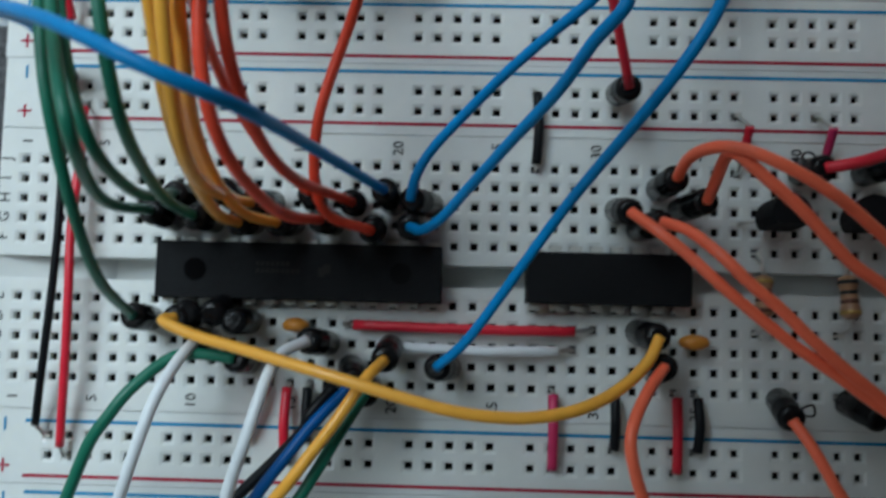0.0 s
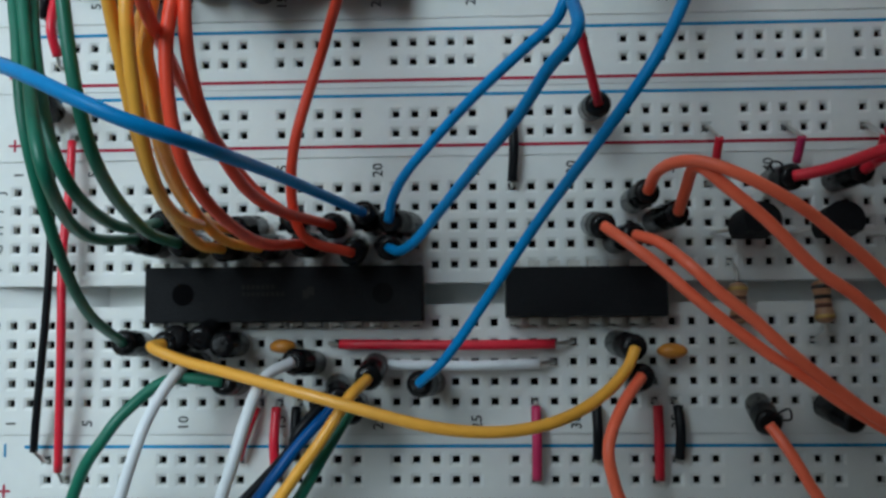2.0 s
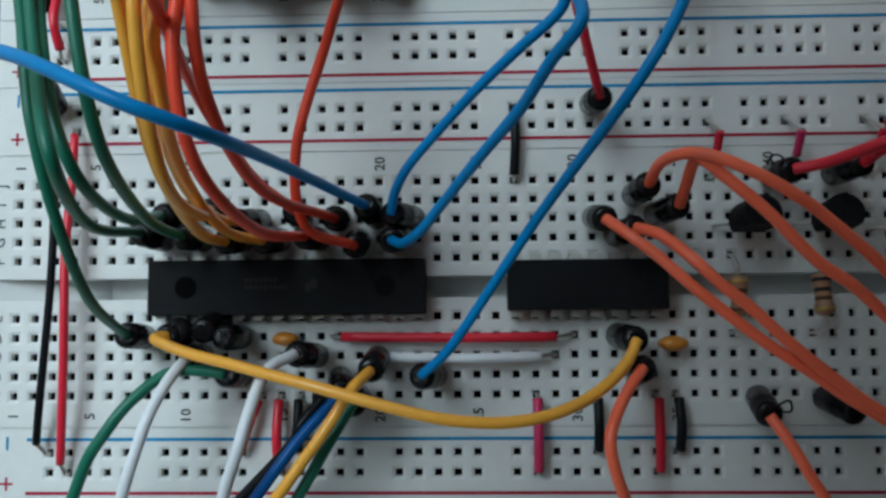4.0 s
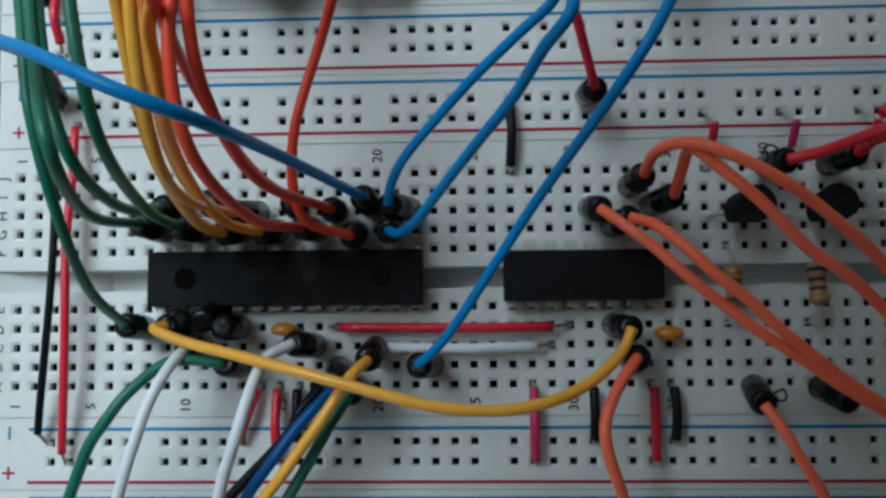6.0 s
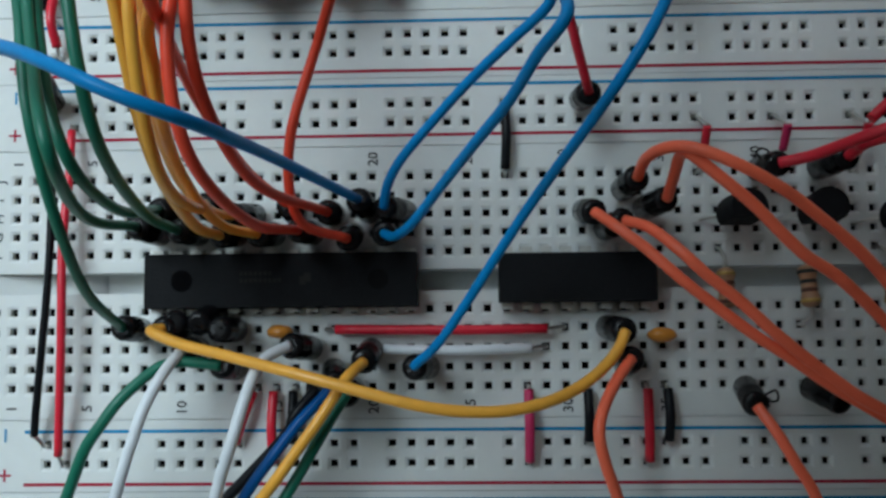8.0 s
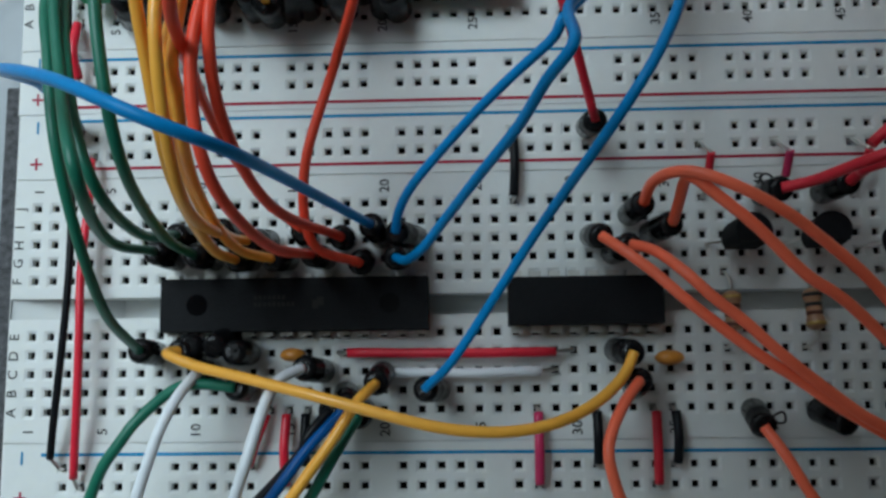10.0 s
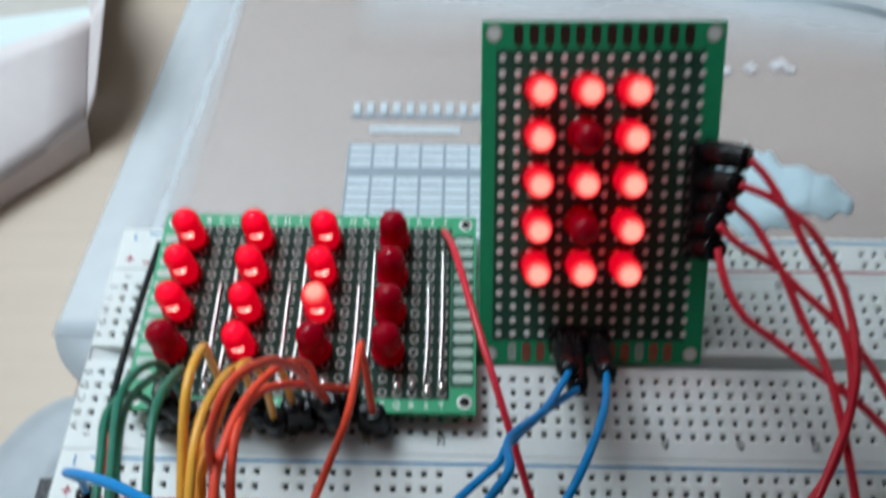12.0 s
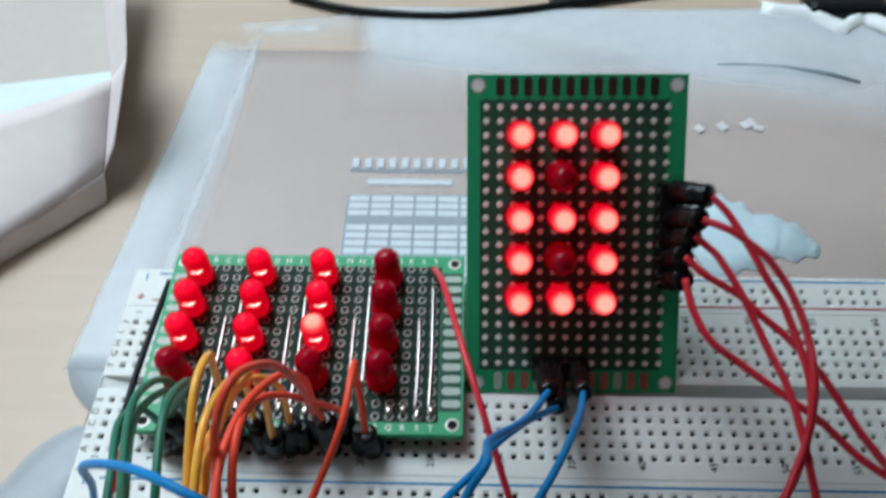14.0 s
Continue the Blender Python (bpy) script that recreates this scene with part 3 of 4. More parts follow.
lead('red', W_RED, [(10.98, 1.4, 0.9), (11.02, 1.46, 1.1), (11.03, 1.48, 1.4), (11.52, 1.57, 2.0)],
     ((10.922, 1.397, 0), None), r=0.069)
lead('amber yellow', W_YELLOW, [(2.63, -0.6, 0.95), (2.56, -0.63, 1.12), (2.96, -0.78, 1.23), (3.51, -0.9, 1.41), (4.04, -1.02, 1.59), (4.6, -1.15, 1.74), (5.35, -1.35, 1.8), (5.86, -1.47, 1.8), (6.33, -1.53, 1.76), (6.75, -1.53, 1.7), (7.18, -1.46, 1.6), (7.57, -1.32, 1.4), (7.89, -1.12, 1.2), (8.11, -0.9, 1.05), (8.23, -0.68, 0.95)],
     ((2.54, -0.635, 0), (8.128, -0.635, 0)), r=0.069)
lead('orange', W_ORANGE, [(8.29, -1.01, 0.95), (8.06, -1.25, 1.19), (7.87, -1.55, 1.39), (7.8, -1.81, 1.49), (7.86, -2.14, 1.48), (8, -2.54, 1.38), (8.15, -3.11, 1.2)],
     ((8.382, -1.143, 0), None), r=0.069)
lead('orange', W_ORANGE, [(9.79, -1.59, 0.8), (9.96, -1.89, 0.96), (10.14, -2.25, 1.05), (10.32, -2.57, 1.06), (10.53, -3.14, 0.99)],
     ((9.906, -1.397, 0), None), r=0.069)
lead('pale grey', W_WHITE, [(2.88, -0.85, 0.95), (2.77, -1.12, 1.3), (2.64, -1.48, 1.5), (2.53, -1.87, 1.58), (2.39, -2.33, 1.57), (2.16, -2.95, 1.38)],
     ((2.794, -0.889, 0), None), r=0.069)
lead('pale grey', W_WHITE, [(4.18, -0.82, 0.95), (3.97, -0.94, 1.21), (3.88, -1.12, 1.42), (3.81, -1.42, 1.61), (3.7, -1.86, 1.7), (3.54, -2.31, 1.61), (3.32, -3.08, 1.4)],
     ((4.318, -0.889, 0), None), r=0.069)
lead('dark green', W_GREEN, [(3.35, -1.05, 0.95), (2.91, -1, 1.02), (2.63, -1.07, 1.12), (2.3, -1.39, 1.31), (2.09, -1.68, 1.36), (1.89, -1.97, 1.34), (1.7, -2.39, 1.26), (1.41, -3.1, 1.14)],
     ((3.302, -1.143, 0), None), r=0.069)
lead('dark blue', W_NAVY, [(4.73, -1.29, 0.94), (4.34, -1.71, 1.11), (4.08, -2.05, 1.2), (3.84, -2.37, 1.21), (3.65, -2.64, 1.2), (3.26, -3.15, 1.1)],
     ((4.572, -1.143, 0), None), r=0.069)
lead('amber yellow', W_YELLOW, [(5.08, -1.02, 0.95), (4.9, -1.22, 1.29), (4.61, -1.67, 1.39), (4.36, -2.01, 1.4), (4.12, -2.34, 1.4), (3.88, -2.63, 1.3), (3.48, -3.14, 1.2)],
     ((5.08, -0.889, 0), None), r=0.069)
lead('dark green', W_GREEN, [(4.87, -1.41, 0.96), (4.71, -1.68, 1.1), (4.54, -1.98, 1.19), (4.36, -2.29, 1.19), (4.15, -2.63, 1.19), (3.79, -3.15, 1.1)],
     ((4.826, -1.397, 0), None), r=0.069)
lead('black', W_BLACK, [(4.51, -1.34, 0.9), (4.25, -1.66, 1.0), (4.06, -1.98, 0.95), (2.84, -3.21, 0.9)],
     ((4.572, -1.397, 0), None), r=0.069)
lead('red', W_RED, [(11.24, 7.5, 3.26), (11.51, 7.2, 3.13), (11.8, 6.62, 2.95), (12.04, 6.1, 2.74), (12.31, 5.72, 2.49), (12.47, 5.06, 2.29), (12.55, 4.43, 2.12), (12.45, 3.77, 1.91), (12.09, 3.05, 1.7), (11.65, 2.34, 1.53), (10.99, 1.72, 1.48)],
     ((10.58, 8.01, 2.87), None), r=0.066, fat=(1.35, 1.0))
lead('red', W_RED, [(11.06, 7.12, 3.08), (11.49, 6.87, 3.09), (11.86, 6.6, 2.99), (12.1, 6.35, 2.91), (12.42, 5.91, 2.65), (12.59, 5.23, 2.44), (12.57, 4.44, 2.28), (12.43, 3.77, 1.97), (12.11, 3.02, 1.64), (11.67, 2.45, 1.49), (11.22, 1.8, 1.41)],
     ((10.58, 7.68, 2.5), None), r=0.066, fat=(1.35, 1.0))
lead('red', W_RED, [(10.95, 6.97, 2.81), (11.17, 6.85, 2.69), (11.39, 6.61, 2.6), (11.74, 5.95, 2.34), (12.02, 5.27, 2.05), (12.27, 4.51, 1.9), (12.37, 3.8, 1.74), (12.42, 3.08, 1.56), (12.46, 2.55, 1.37), (12.51, 1.93, 1.19)],
     ((10.59, 7.37, 2.16), None), r=0.066, fat=(1.35, 1.0))
lead('red', W_RED, [(10.78, 6.68, 2.59), (11.12, 6.38, 2.46), (11.69, 6.11, 2.26), (12.04, 5.74, 2.16), (12.42, 5.35, 2.07), (12.83, 4.7, 2), (13.31, 3.69, 1.79), (14, 2.5, 1.58)],
     ((10.59, 7.14, 1.9), None), r=0.066, fat=(1.35, 1.0))
lead('red', W_RED, [(10.8, 6.41, 2.3), (10.92, 5.82, 2.09), (11.17, 5.35, 1.93), (11.65, 5.02, 1.75), (12.23, 4.52, 1.67), (12.78, 4.01, 1.64), (13.33, 3.4, 1.52), (14.22, 2.74, 1.45)],
     ((10.6, 6.9, 1.63), None), r=0.066, fat=(1.35, 1.0))

# ---- solid-core links ----
def low(c0, r0, c1, r1, z=0.17, bow=0.0):
    a, b = Vector(hole(c0, r0)), Vector(hole(c1, r1))
    d = (b - a).normalized()
    mid = (a + b) / 2 + Vector((d.y, -d.x, 0)) * bow
    return [tuple(a), tuple(a + d * 0.04 + Vector((0, 0, z * 0.75))), (mid.x, mid.y, z + 0.02), tuple(b - d * 0.04 + Vector((0, 0, z * 0.75))), tuple(b)]


solid("red", W_RED, [(4.47, -0.635, 0), (4.62, -0.64, 0.2), (6.2, -0.66, 0.22), (7.36, -0.655, 0.2), (7.60, -0.635, 0)])
solid("white", W_WHITE, [(5.08, -0.889, 0), (5.25, -0.90, 0.2), (6.2, -0.92, 0.22), (7.16, -0.90, 0.2), (7.36, -0.889, 0)])
solid("black", W_BLACK, [(3 * P, -2.128, 0), (0.67, -1.98, 0.17), (0.76, -1.52, 0.3), (0.83, -0.94, 0.36), (0.9, -0.21, 0.4), (0.94, 0.5, 0.42), (0.92, 1.3, 0.38), (0.84, 2.0, 0.28), (3 * P, 2.385, 0)], 0.05)
solid("red", W_RED, [(4 * P, -2.385, 0), (0.99, -2.24, 0.16), (1.06, -1.52, 0.3), (1.1, -0.94, 0.38), (1.11, -0.22, 0.42), (1.09, 0.36, 0.4), (1.1, 0.94, 0.36), (1.11, 1.4, 0.3), (1.08, 2.04, 0.2), (4 * P, 2.128, 0)], 0.055)
solid("red", W_RED, [(3 * P + 0.05, BOARD_Y - 2.385, 0), (0.83, 3.2, 0.16), (0.80, 3.55, 0.3), (0.78, 4.0, 0.16), (3 * P, BOARD_Y - 1.397, 0)])
solid("black", W_BLACK, [(3 * P, BOARD_Y - 1.92, 0), (0.64, 3.72, 0.16), (0.68, 5.0, 0.3), (0.76, 6.4, 0.36), (0.82, 7.7, 0.3), (3 * P, BOARD_Y + 2.385, 0)])
solid("black", W_BLACK, low(27, "J", 27, 3, 0.2, 0.02))
for c, m, n in ((37, W_RED, "red"), (41, W_PINK, "pink-red"), (45, W_RED, "red")):
    solid(n, m, [hole(c, 2), (c * P + 0.03, 1.90, 0.46), (c * P + 0.03, 1.82, 0.40), (c * P + 0.03, 1.62, 0.25), hole(c, "J")], 0.055)
solid("red", W_RED, low(15, "A", 15, 0, 0.22, 0.01))
solid("black", W_BLACK, low(16, "A", 16, 1, 0.2))
solid("dark red", W_RED, low(14, "A", 13, 1, 0.2))
solid("pink-red", W_PINK, low(28, "A", 28, 0, 0.22, 0.0))
solid("black", W_BLACK, low(31, "A", 31, 1, 0.2))
solid("red", W_RED, low(34, "A", 34, 0, 0.22, 0.01))
solid("black", W_BLACK, low(35, "A", 35, 1, 0.2, -0.01))


# ---- loose plugs standing in the board ----
def loose_plug(c, r, tip):
    p = root("plug", hole(c, r), "black moulded plug end pushed into the breadboard", "jumper plug")
    boot(p, hole(c, r), tip)


loose_plug(12, "E", (3.02, -0.55, 0.85))
loose_plug(13, "D", (3.28, -0.62, 0.85))
loose_plug(42, "A", (10.86, -1.58, 0.7))
loose_plug(10, "D", (2.75, -0.52, 0.9))
for c, y in ((9, 0.0), (11, 0.05), (13, -0.02), (16, 0.04), (18, 0.0), (20, 0.03)):
    p = root("plug", (c * P, BOARD_Y + ROWS["A"], 0), "black moulded plug end pushed into the breadboard", "jumper plug")
    boot(p, (c * P, BOARD_Y + ROWS["A"], 0), (c * P + 0.03, BOARD_Y + ROWS["A"] + 0.08 + y, 0.82))


def thread(pts):
    thing("plastic_thread", tube(pts, 0.014, 6, 6), W_BLACK, "thin curled black plastic thread on a plug", "thread", "moulding threads")


thread([(9.93, 1.39, 0.88), (9.87, 1.46, 0.93), (9.92, 1.50, 0.96), (10.01, 1.46, 0.94), (9.98, 1.39, 0.88)])
thread([(9.92, -1.50, 0.62), (10.05, -1.42, 0.72), (10.06, -1.54, 0.74), (9.94, -1.56, 0.62)])


# ---- capacitors, resistors, transistors ----
def capacitor(x, y, z, w):
    c = root("ceramic_capacitor", (x, y, 0), "small glossy orange dipped ceramic capacitor", "capacitor", "ceramic capacitors")
    bm = bmesh.new()
    bmesh.ops.create_uvsphere(bm, u_segments=20, v_segments=12, radius=1, matrix=Matrix.Translation((x, y, z)) @ Matrix.Diagonal((w, w * 0.52, w * 0.72, 1)))
    for v in bm.verts:
        v.co += 0.008 * noise.noise_vector(v.co * 12)
    part("body", bm, M_CERAM, c, smooth=True)
    for s in (-1, 1):
        part("lead", tube([(x + s * 0.127, y, -0.15), (x + s * 0.127, y, 0.1), (x + s * w * 0.6, y, z - 0.05)], 0.025, 4, 6), M_TIN, c)


capacitor(15.4 * P, -0.66, 0.26, 0.17)
capacitor(34.7 * P, -0.75, 0.26, 0.19)


def resistor(x, y0, y1, bands, lean=0.0):
    r = root("resistor", (x, (y0 + y1) / 2, 0), "small tan banded resistor standing over the channel", "resistor", "resistors")
    a, b = Vector((x, y1, 0.34)), Vector((x + lean, y0, 0.40))
    us = (0, 0.03, 0.08, 0.16, 0.26, 0.33, 0.67, 0.74, 0.84, 0.92, 0.97, 1)
    rr = (0.03, 0.08, 0.112, 0.122, 0.115, 0.10, 0.10, 0.115, 0.122, 0.112, 0.08, 0.03)
    part("body", lathe(bmesh.new(), [a.lerp(b, u) for u in us], list(rr), 14), M_TAN, r)
    for u, k in zip((0.17, 0.40, 0.60, 0.85), bands):
        rad = 0.1245 if u in (0.17, 0.85) else 0.103
        part("band", lathe(bmesh.new(), [a.lerp(b, u - 0.045), a.lerp(b, u + 0.045)], rad, 14), M_BAND[k], r, k + " colour band")
    part("lead", tube([(x, y1 + 0.28, -0.15), (x, y1 + 0.26, 0.12), (x, y1 + 0.13, 0.33), a], 0.027, 5, 6), M_TIN, r)
    part("lead", tube([b, b + Vector((0.02, -0.10, -0.05)), (x + lean, y0 - 0.20, 0.1), (x + lean - 0.02, y0 - 0.22, -0.15)], 0.027, 5, 6), M_TIN, r)


resistor(9.62, -0.42, 0.10, ("gold", "brown", "brown", "brown"), 0.0)
resistor(10.64, -0.42, 0.12, ("black", "black", "brown", "gold"), 0.02)
resistor(11.70, -0.42, 0.10, ("brown", "black", "red", "gold"), 0.0)


def transistor(x, y, lean):
    t = root("transistor", (x, y, 0), "black half-round transistor leaning over the breadboard", "transistor", "transistors")
    bm = bmesh.new()
    n, prof = 18, []
    for k in range(n + 1):
        w = math.radians(-35 + 250 * k / n)
        prof.append((0.245 * math.cos(w), 0.245 * math.sin(w)))
    m = Matrix.Translation((x, y, 0.56)) @ Matrix.Rotation(radians(lean), 4, "Y") @ Matrix.Rotation(radians(-6), 4, "X")
    lo_, hi_ = [bm.verts.new(m @ Vector((a, b, -0.25))) for a, b in prof], [bm.verts.new(m @ Vector((a * 0.97, b * 0.97, 0.22))) for a, b in prof]
    for k in range(n + 1):
        q = (k + 1) % (n + 1)
        bm.faces.new((lo_[k], lo_[q], hi_[q], hi_[k]))
    bm.faces.new(lo_[::-1])
    bm.faces.new(hi_)
    bmesh.ops.bevel(bm, geom=[e for e in bm.edges if len(e.link_faces) == 2 and e.calc_face_angle() > 1.0], offset=0.02, segments=2, affect="EDGES")
    part("body", bm, M_EPOXY, t)
    for k in (-1, 0, 1):
        part("lead", tube([m @ Vector((k * 0.127, -0.02, -0.24)), (x + k * 0.24, y - 0.04, 0.2), (x + k * 0.36, y - 0.05, 0.08), (x + k * 0.381, y - 0.06, -0.2)], 0.025, 4, 6), M_TIN, t)


transistor(9.80, 0.80, 6)
transistor(10.80, 0.80, -4)
transistor(11.84, 0.74, 0)


# ---- perforated circuit boards ----
def shared(name, mesh, parent, at, rot=0.0):
    ob = new(name, mesh)
    ob.parent = parent
    ob.matrix_basis = pose(at[0] * CM, at[1] * CM, at[2] * CM, 0, 0, rot)
    return ob


def ring_mesh(name, ro, ri, mats, centre, dome=0.0):
    bm = bmesh.new()
    n = 12
    c = [(math.cos(2 * math.pi * k / n), math.sin(2 * math.pi * k / n)) for k in range(n)]
    o = [bm.verts.new((a * ro * CM, b * ro * CM, 0)) for a, b in c]
    i = [bm.verts.new((a * ri * CM, b * ri * CM, 0.003 * CM)) for a, b in c]
    for k in range(n):
        bm.faces.new((o[k], o[(k + 1) % n], i[(k + 1) % n], i[k]))
    t = bm.verts.new((0, 0, (0.003 + dome) * CM))
    for k in range(n):
        bm.faces.new((i[k], i[(k + 1) % n], t)).material_index = centre
    return mesh_of(name, bm, mats)


def slot_mesh(name, w, h, mats):
    bm = bmesh.new()
    v = []
    for k in range(16):
        a = 2 * math.pi * k / 16
        v.append(bm.verts.new(((w / 2) * math.cos(a) * CM, ((h - w) / 2 * (1 if math.sin(a) >= 0 else -1) + (w / 2) * math.sin(a)) * CM, 0)))
    r = bmesh.ops.extrude_face_region(bm, geom=[bm.faces.new(v)])
    for x in r["geom"]:
        if isinstance(x, bmesh.types.BMVert):
            x.co.z += 0.004 * CM
    bmesh.ops.recalc_face_normals(bm, faces=bm.faces)
    return mesh_of(name, bm, mats)


def led(parent_thing, m, lit, near_group, hot):
    """A 5 mm LED standing on a board; m places its foot (cm, world)."""
    b = root("led", m.translation, ("lit" if lit else "unlit") + " red 5 mm light-emitting diode on the green board", "LED", near_group,
             m=Matrix.Translation(m.translation * CM) @ m.to_3x3().to_4x4())
    line = [Vector((0, 0, z)) for z in (0.06, 0.16, 0.16, 0.67, 0.75, 0.82, 0.88, 0.92, 0.94)]
    rad = [0.29, 0.29, 0.258, 0.256, 0.245, 0.215, 0.163, 0.098, 0.02]
    part("lens", lathe(bmesh.new(), line, rad, 20), M_LEDON if lit else M_LEDOFF, b, local=True)
    if lit:
        core = [Vector((0, 0, z)) for z in (0.07, 0.20, 0.65, 0.73, 0.80, 0.85, 0.89, 0.905)]
        part("glow_core", lathe(bmesh.new(), core, [0.21, 0.24, 0.24, 0.228, 0.195, 0.145, 0.085, 0.02], 18), M_LEDHOT if hot else M_LEDSIDE, b, "glowing core of the lamp", local=True)
        if near_group == "LEDs on the flat board":
            # off-centre glowing ellipsoid added to draw the crescent-shaped glint in the lens
            bm = bmesh.new()
            bmesh.ops.create_uvsphere(bm, u_segments=14, v_segments=8, radius=0.1, matrix=Matrix.Translation((0.02, -0.17, 0.54)) @ Matrix.Diagonal((1.45, 0.80, 0.62, 1)))
            part("die_glint", bm, M_GLINT, b, "glowing ellipsoid added for the white glint in the lens", smooth=True, local=True)
    for s in (-1, 1):
        part("lead", lathe(bmesh.new(), [Vector((s * 0.127, 0, -0.05)), Vector((s * 0.127, 0, 0.07))], 0.025, 6), M_TIN, b, local=True)


# RING pads have no cut hole: their centres are painted near black
RING = ring_mesh("pad", 0.082, 0.056, [M_RINGPAD, M_DARK], 1)
DOT = ring_mesh("pad", 0.060, 0.048, [M_DOTPAD, M_DOTPAD], 1, 0.006)
SLOT_T, SLOT_D, SLOT_C = slot_mesh("edge_pad", 0.16, 0.36, [M_PADG]), slot_mesh("edge_pad", 0.16, 0.36, [M_PADD]), slot_mesh("edge_pad", 0.16, 0.36, [M_PADC])


def board_plate(w, h):
    return boxed(0, w, 0, h, -0.16, 0, bevel=0.012)


# matrix board lying flat: 60 x 40 mm, 20 x 14 holes
QM = Matrix.Translation((0.93 * CM, 4.23 * CM, 0.45 * CM)) @ Euler((radians(1.3), radians(-0.3), 0)).to_matrix().to_4x4()
flat_board = root("circuit_board", (0.93, 4.23, 0.45), "green perforated circuit board lying over the breadboard, with LED rows", "circuit board", m=QM)
part("plate", board_plate(6.0, 4.0), M_PCB, flat_board, local=True)
part("edge_field", boxed(5.55, 5.95, 0.46, 3.56, -0.001, 0.0006), M_PCBD, flat_board, "dark green margin under the edge pads", local=True)
part("dark_field", boxed(0.46, 5.54, 0.24, 3.72, 0.001, 0.004), M_PCBQ, flat_board, "dark green solder mask field", local=True)
for c in range(20):
    for r in range(14):
        shared("pad", RING, flat_board, (0.587 + 0.254 * c, 0.35 + 0.254 * r, 0.005))
for r in range(12):
    shared("edge_pad", SLOT_T, flat_board, (5.77, 0.62 + 0.254 * r, 0.001), 90)
    shared("edge_pad", SLOT_T, flat_board, (0.24, 0.62 + 0.254 * r, 0.001), 90)
# no hole is cut: a near-black centre paints its shaded inside
for x, y in ((0.2, 0.2), (5.8, 0.2), (0.2, 3.8), (5.8, 3.8)):
    shared("mounting_hole_disc", ring_mesh("mounting_hole_disc", 0.13, 0.09, [M_PAD, M_DARK], 1), flat_board, (x, y, 0.002))
for k in range(20):
    for y in (0.13, 3.85):
        bm = bmesh.new()
        text(bm, chr(65 + k), Matrix.Translation((0.587 + 0.254 * k, y, 0.003)), 0.17)
        part("printed_letter", bm, M_SILK, flat_board, local=True)
LEDX, LEDY = (0.66, 1.93, 3.20, 4.47), (3.36, 2.60, 1.84, 1.08)
for x in LEDX:
    for off, top in ((0.66, 2.4), (0.91, 3.15)):
        u = x + off
        part("bus_wire", tube([(u, top, 0.0), (u, top - 0.03, 0.07), (u + 0.01, top / 2, 0.06), (u - 0.01, 0.62, 0.05), (u, 0.42, 0.0)], 0.024, 4, 6), M_TIN, flat_board, "bare tinned wire", local=True)
for c in range(3, 20):
    if c in (15,):
        continue
    bm = bmesh.new()
    bmesh.ops.create_icosphere(bm, subdivisions=2, radius=0.085, matrix=Matrix.Translation((0.587 + 0.254 * c, 0.40 + 0.05 * (c % 3), 0.02)) @ Matrix.Diagonal((0.85, 1.35, 0.75, 1)))
    for v in bm.verts:
        v.co += 0.03 * noise.noise_vector(v.co * 9)
    part("solder_joint", bm, M_TIN, flat_board, smooth=True, local=True)
part("pin_header", boxed(0.47, 5.5, 0.24, 0.46, -0.40, -0.165, bevel=0.02), M_BOOT, flat_board, "black pin header strip", local=True)
for c in range(20):
    part("pin", boxed(0.587 + 0.254 * c - 0.03, 0.587 + 0.254 * c + 0.03, 0.32, 0.38, -0.75, -0.39), M_TIN, flat_board, local=True)
part("rear_foot", boxed(0.5, 5.5, 3.5, 3.72, -0.52, -0.165, bevel=0.02), M_BOOT, flat_board, "black header strip under the far edge", local=True)
QC = Matrix.Translation((0.93, 4.23, 0.45)) @ Euler((radians(1.3), radians(-0.3), 0)).to_matrix().to_4x4()
for i, x in enumerate(LEDX):
    for j, y in enumerate(LEDY):
        lit = (i < 3 and j < 3) or (i == 1 and j == 3)
        led(flat_board, QC @ Matrix.Translation((x, y, 0)), lit, "LEDs on the flat board", i == 2 and j == 2)

# matrix board leaning: 40 x 60 mm, 14 x 20 holes
PR = Euler((radians(48.1), radians(-0.3), radians(0.6))).to_matrix().to_4x4()
PM = Matrix.Translation((6.99 * CM, 5.44 * CM, -0.12 * CM)) @ PR
PC = Matrix.Translation((6.99, 5.44, -0.12)) @ PR
lean_board = root("circuit_board", (6.99, 5.44, -0.12), "green perforated circuit board leaning upright, LED digit showing eight", "circuit board", m=PM)
part("plate", board_plate(4.0, 6.0), M_PCB, lean_board, local=True)
part("dark_field", boxed(0.24, 3.66, 0.46, 5.54, 0.001, 0.004), M_PCBD, lean_board, "dark green solder mask field", local=True)
for c in range(14):
    for r in range(20):
        shared("pad", DOT, lean_board, (0.35 + 0.254 * c, 0.587 + 0.254 * r, 0.005))
for c in range(12):
    shared("edge_pad", SLOT_D, lean_board, (0.60 + 0.254 * c, 5.78, 0.001))
    shared("edge_pad", SLOT_C if c % 3 else SLOT_T, lean_board, (0.60 + 0.254 * c, 0.24, 0.001))
# no hole is cut: a pale centre paints the bright background behind it
for x, y in ((0.2, 0.2), (3.8, 0.2), (0.2, 5.8), (3.8, 5.8)):
    shared("mounting_hole_disc", ring_mesh("mounting_hole_disc", 0.14, 0.10, [M_PAD, M_SILK], 1), lean_board, (x, y, 0.002))
bm = bmesh.new()
for c in range(14):
    for y in (5.555, 0.46):
        box(bm, 0.35 + 0.254 * c - 0.03, 0.35 + 0.254 * c + 0.03, y - 0.018, y + 0.018, 0.004, 0.006)
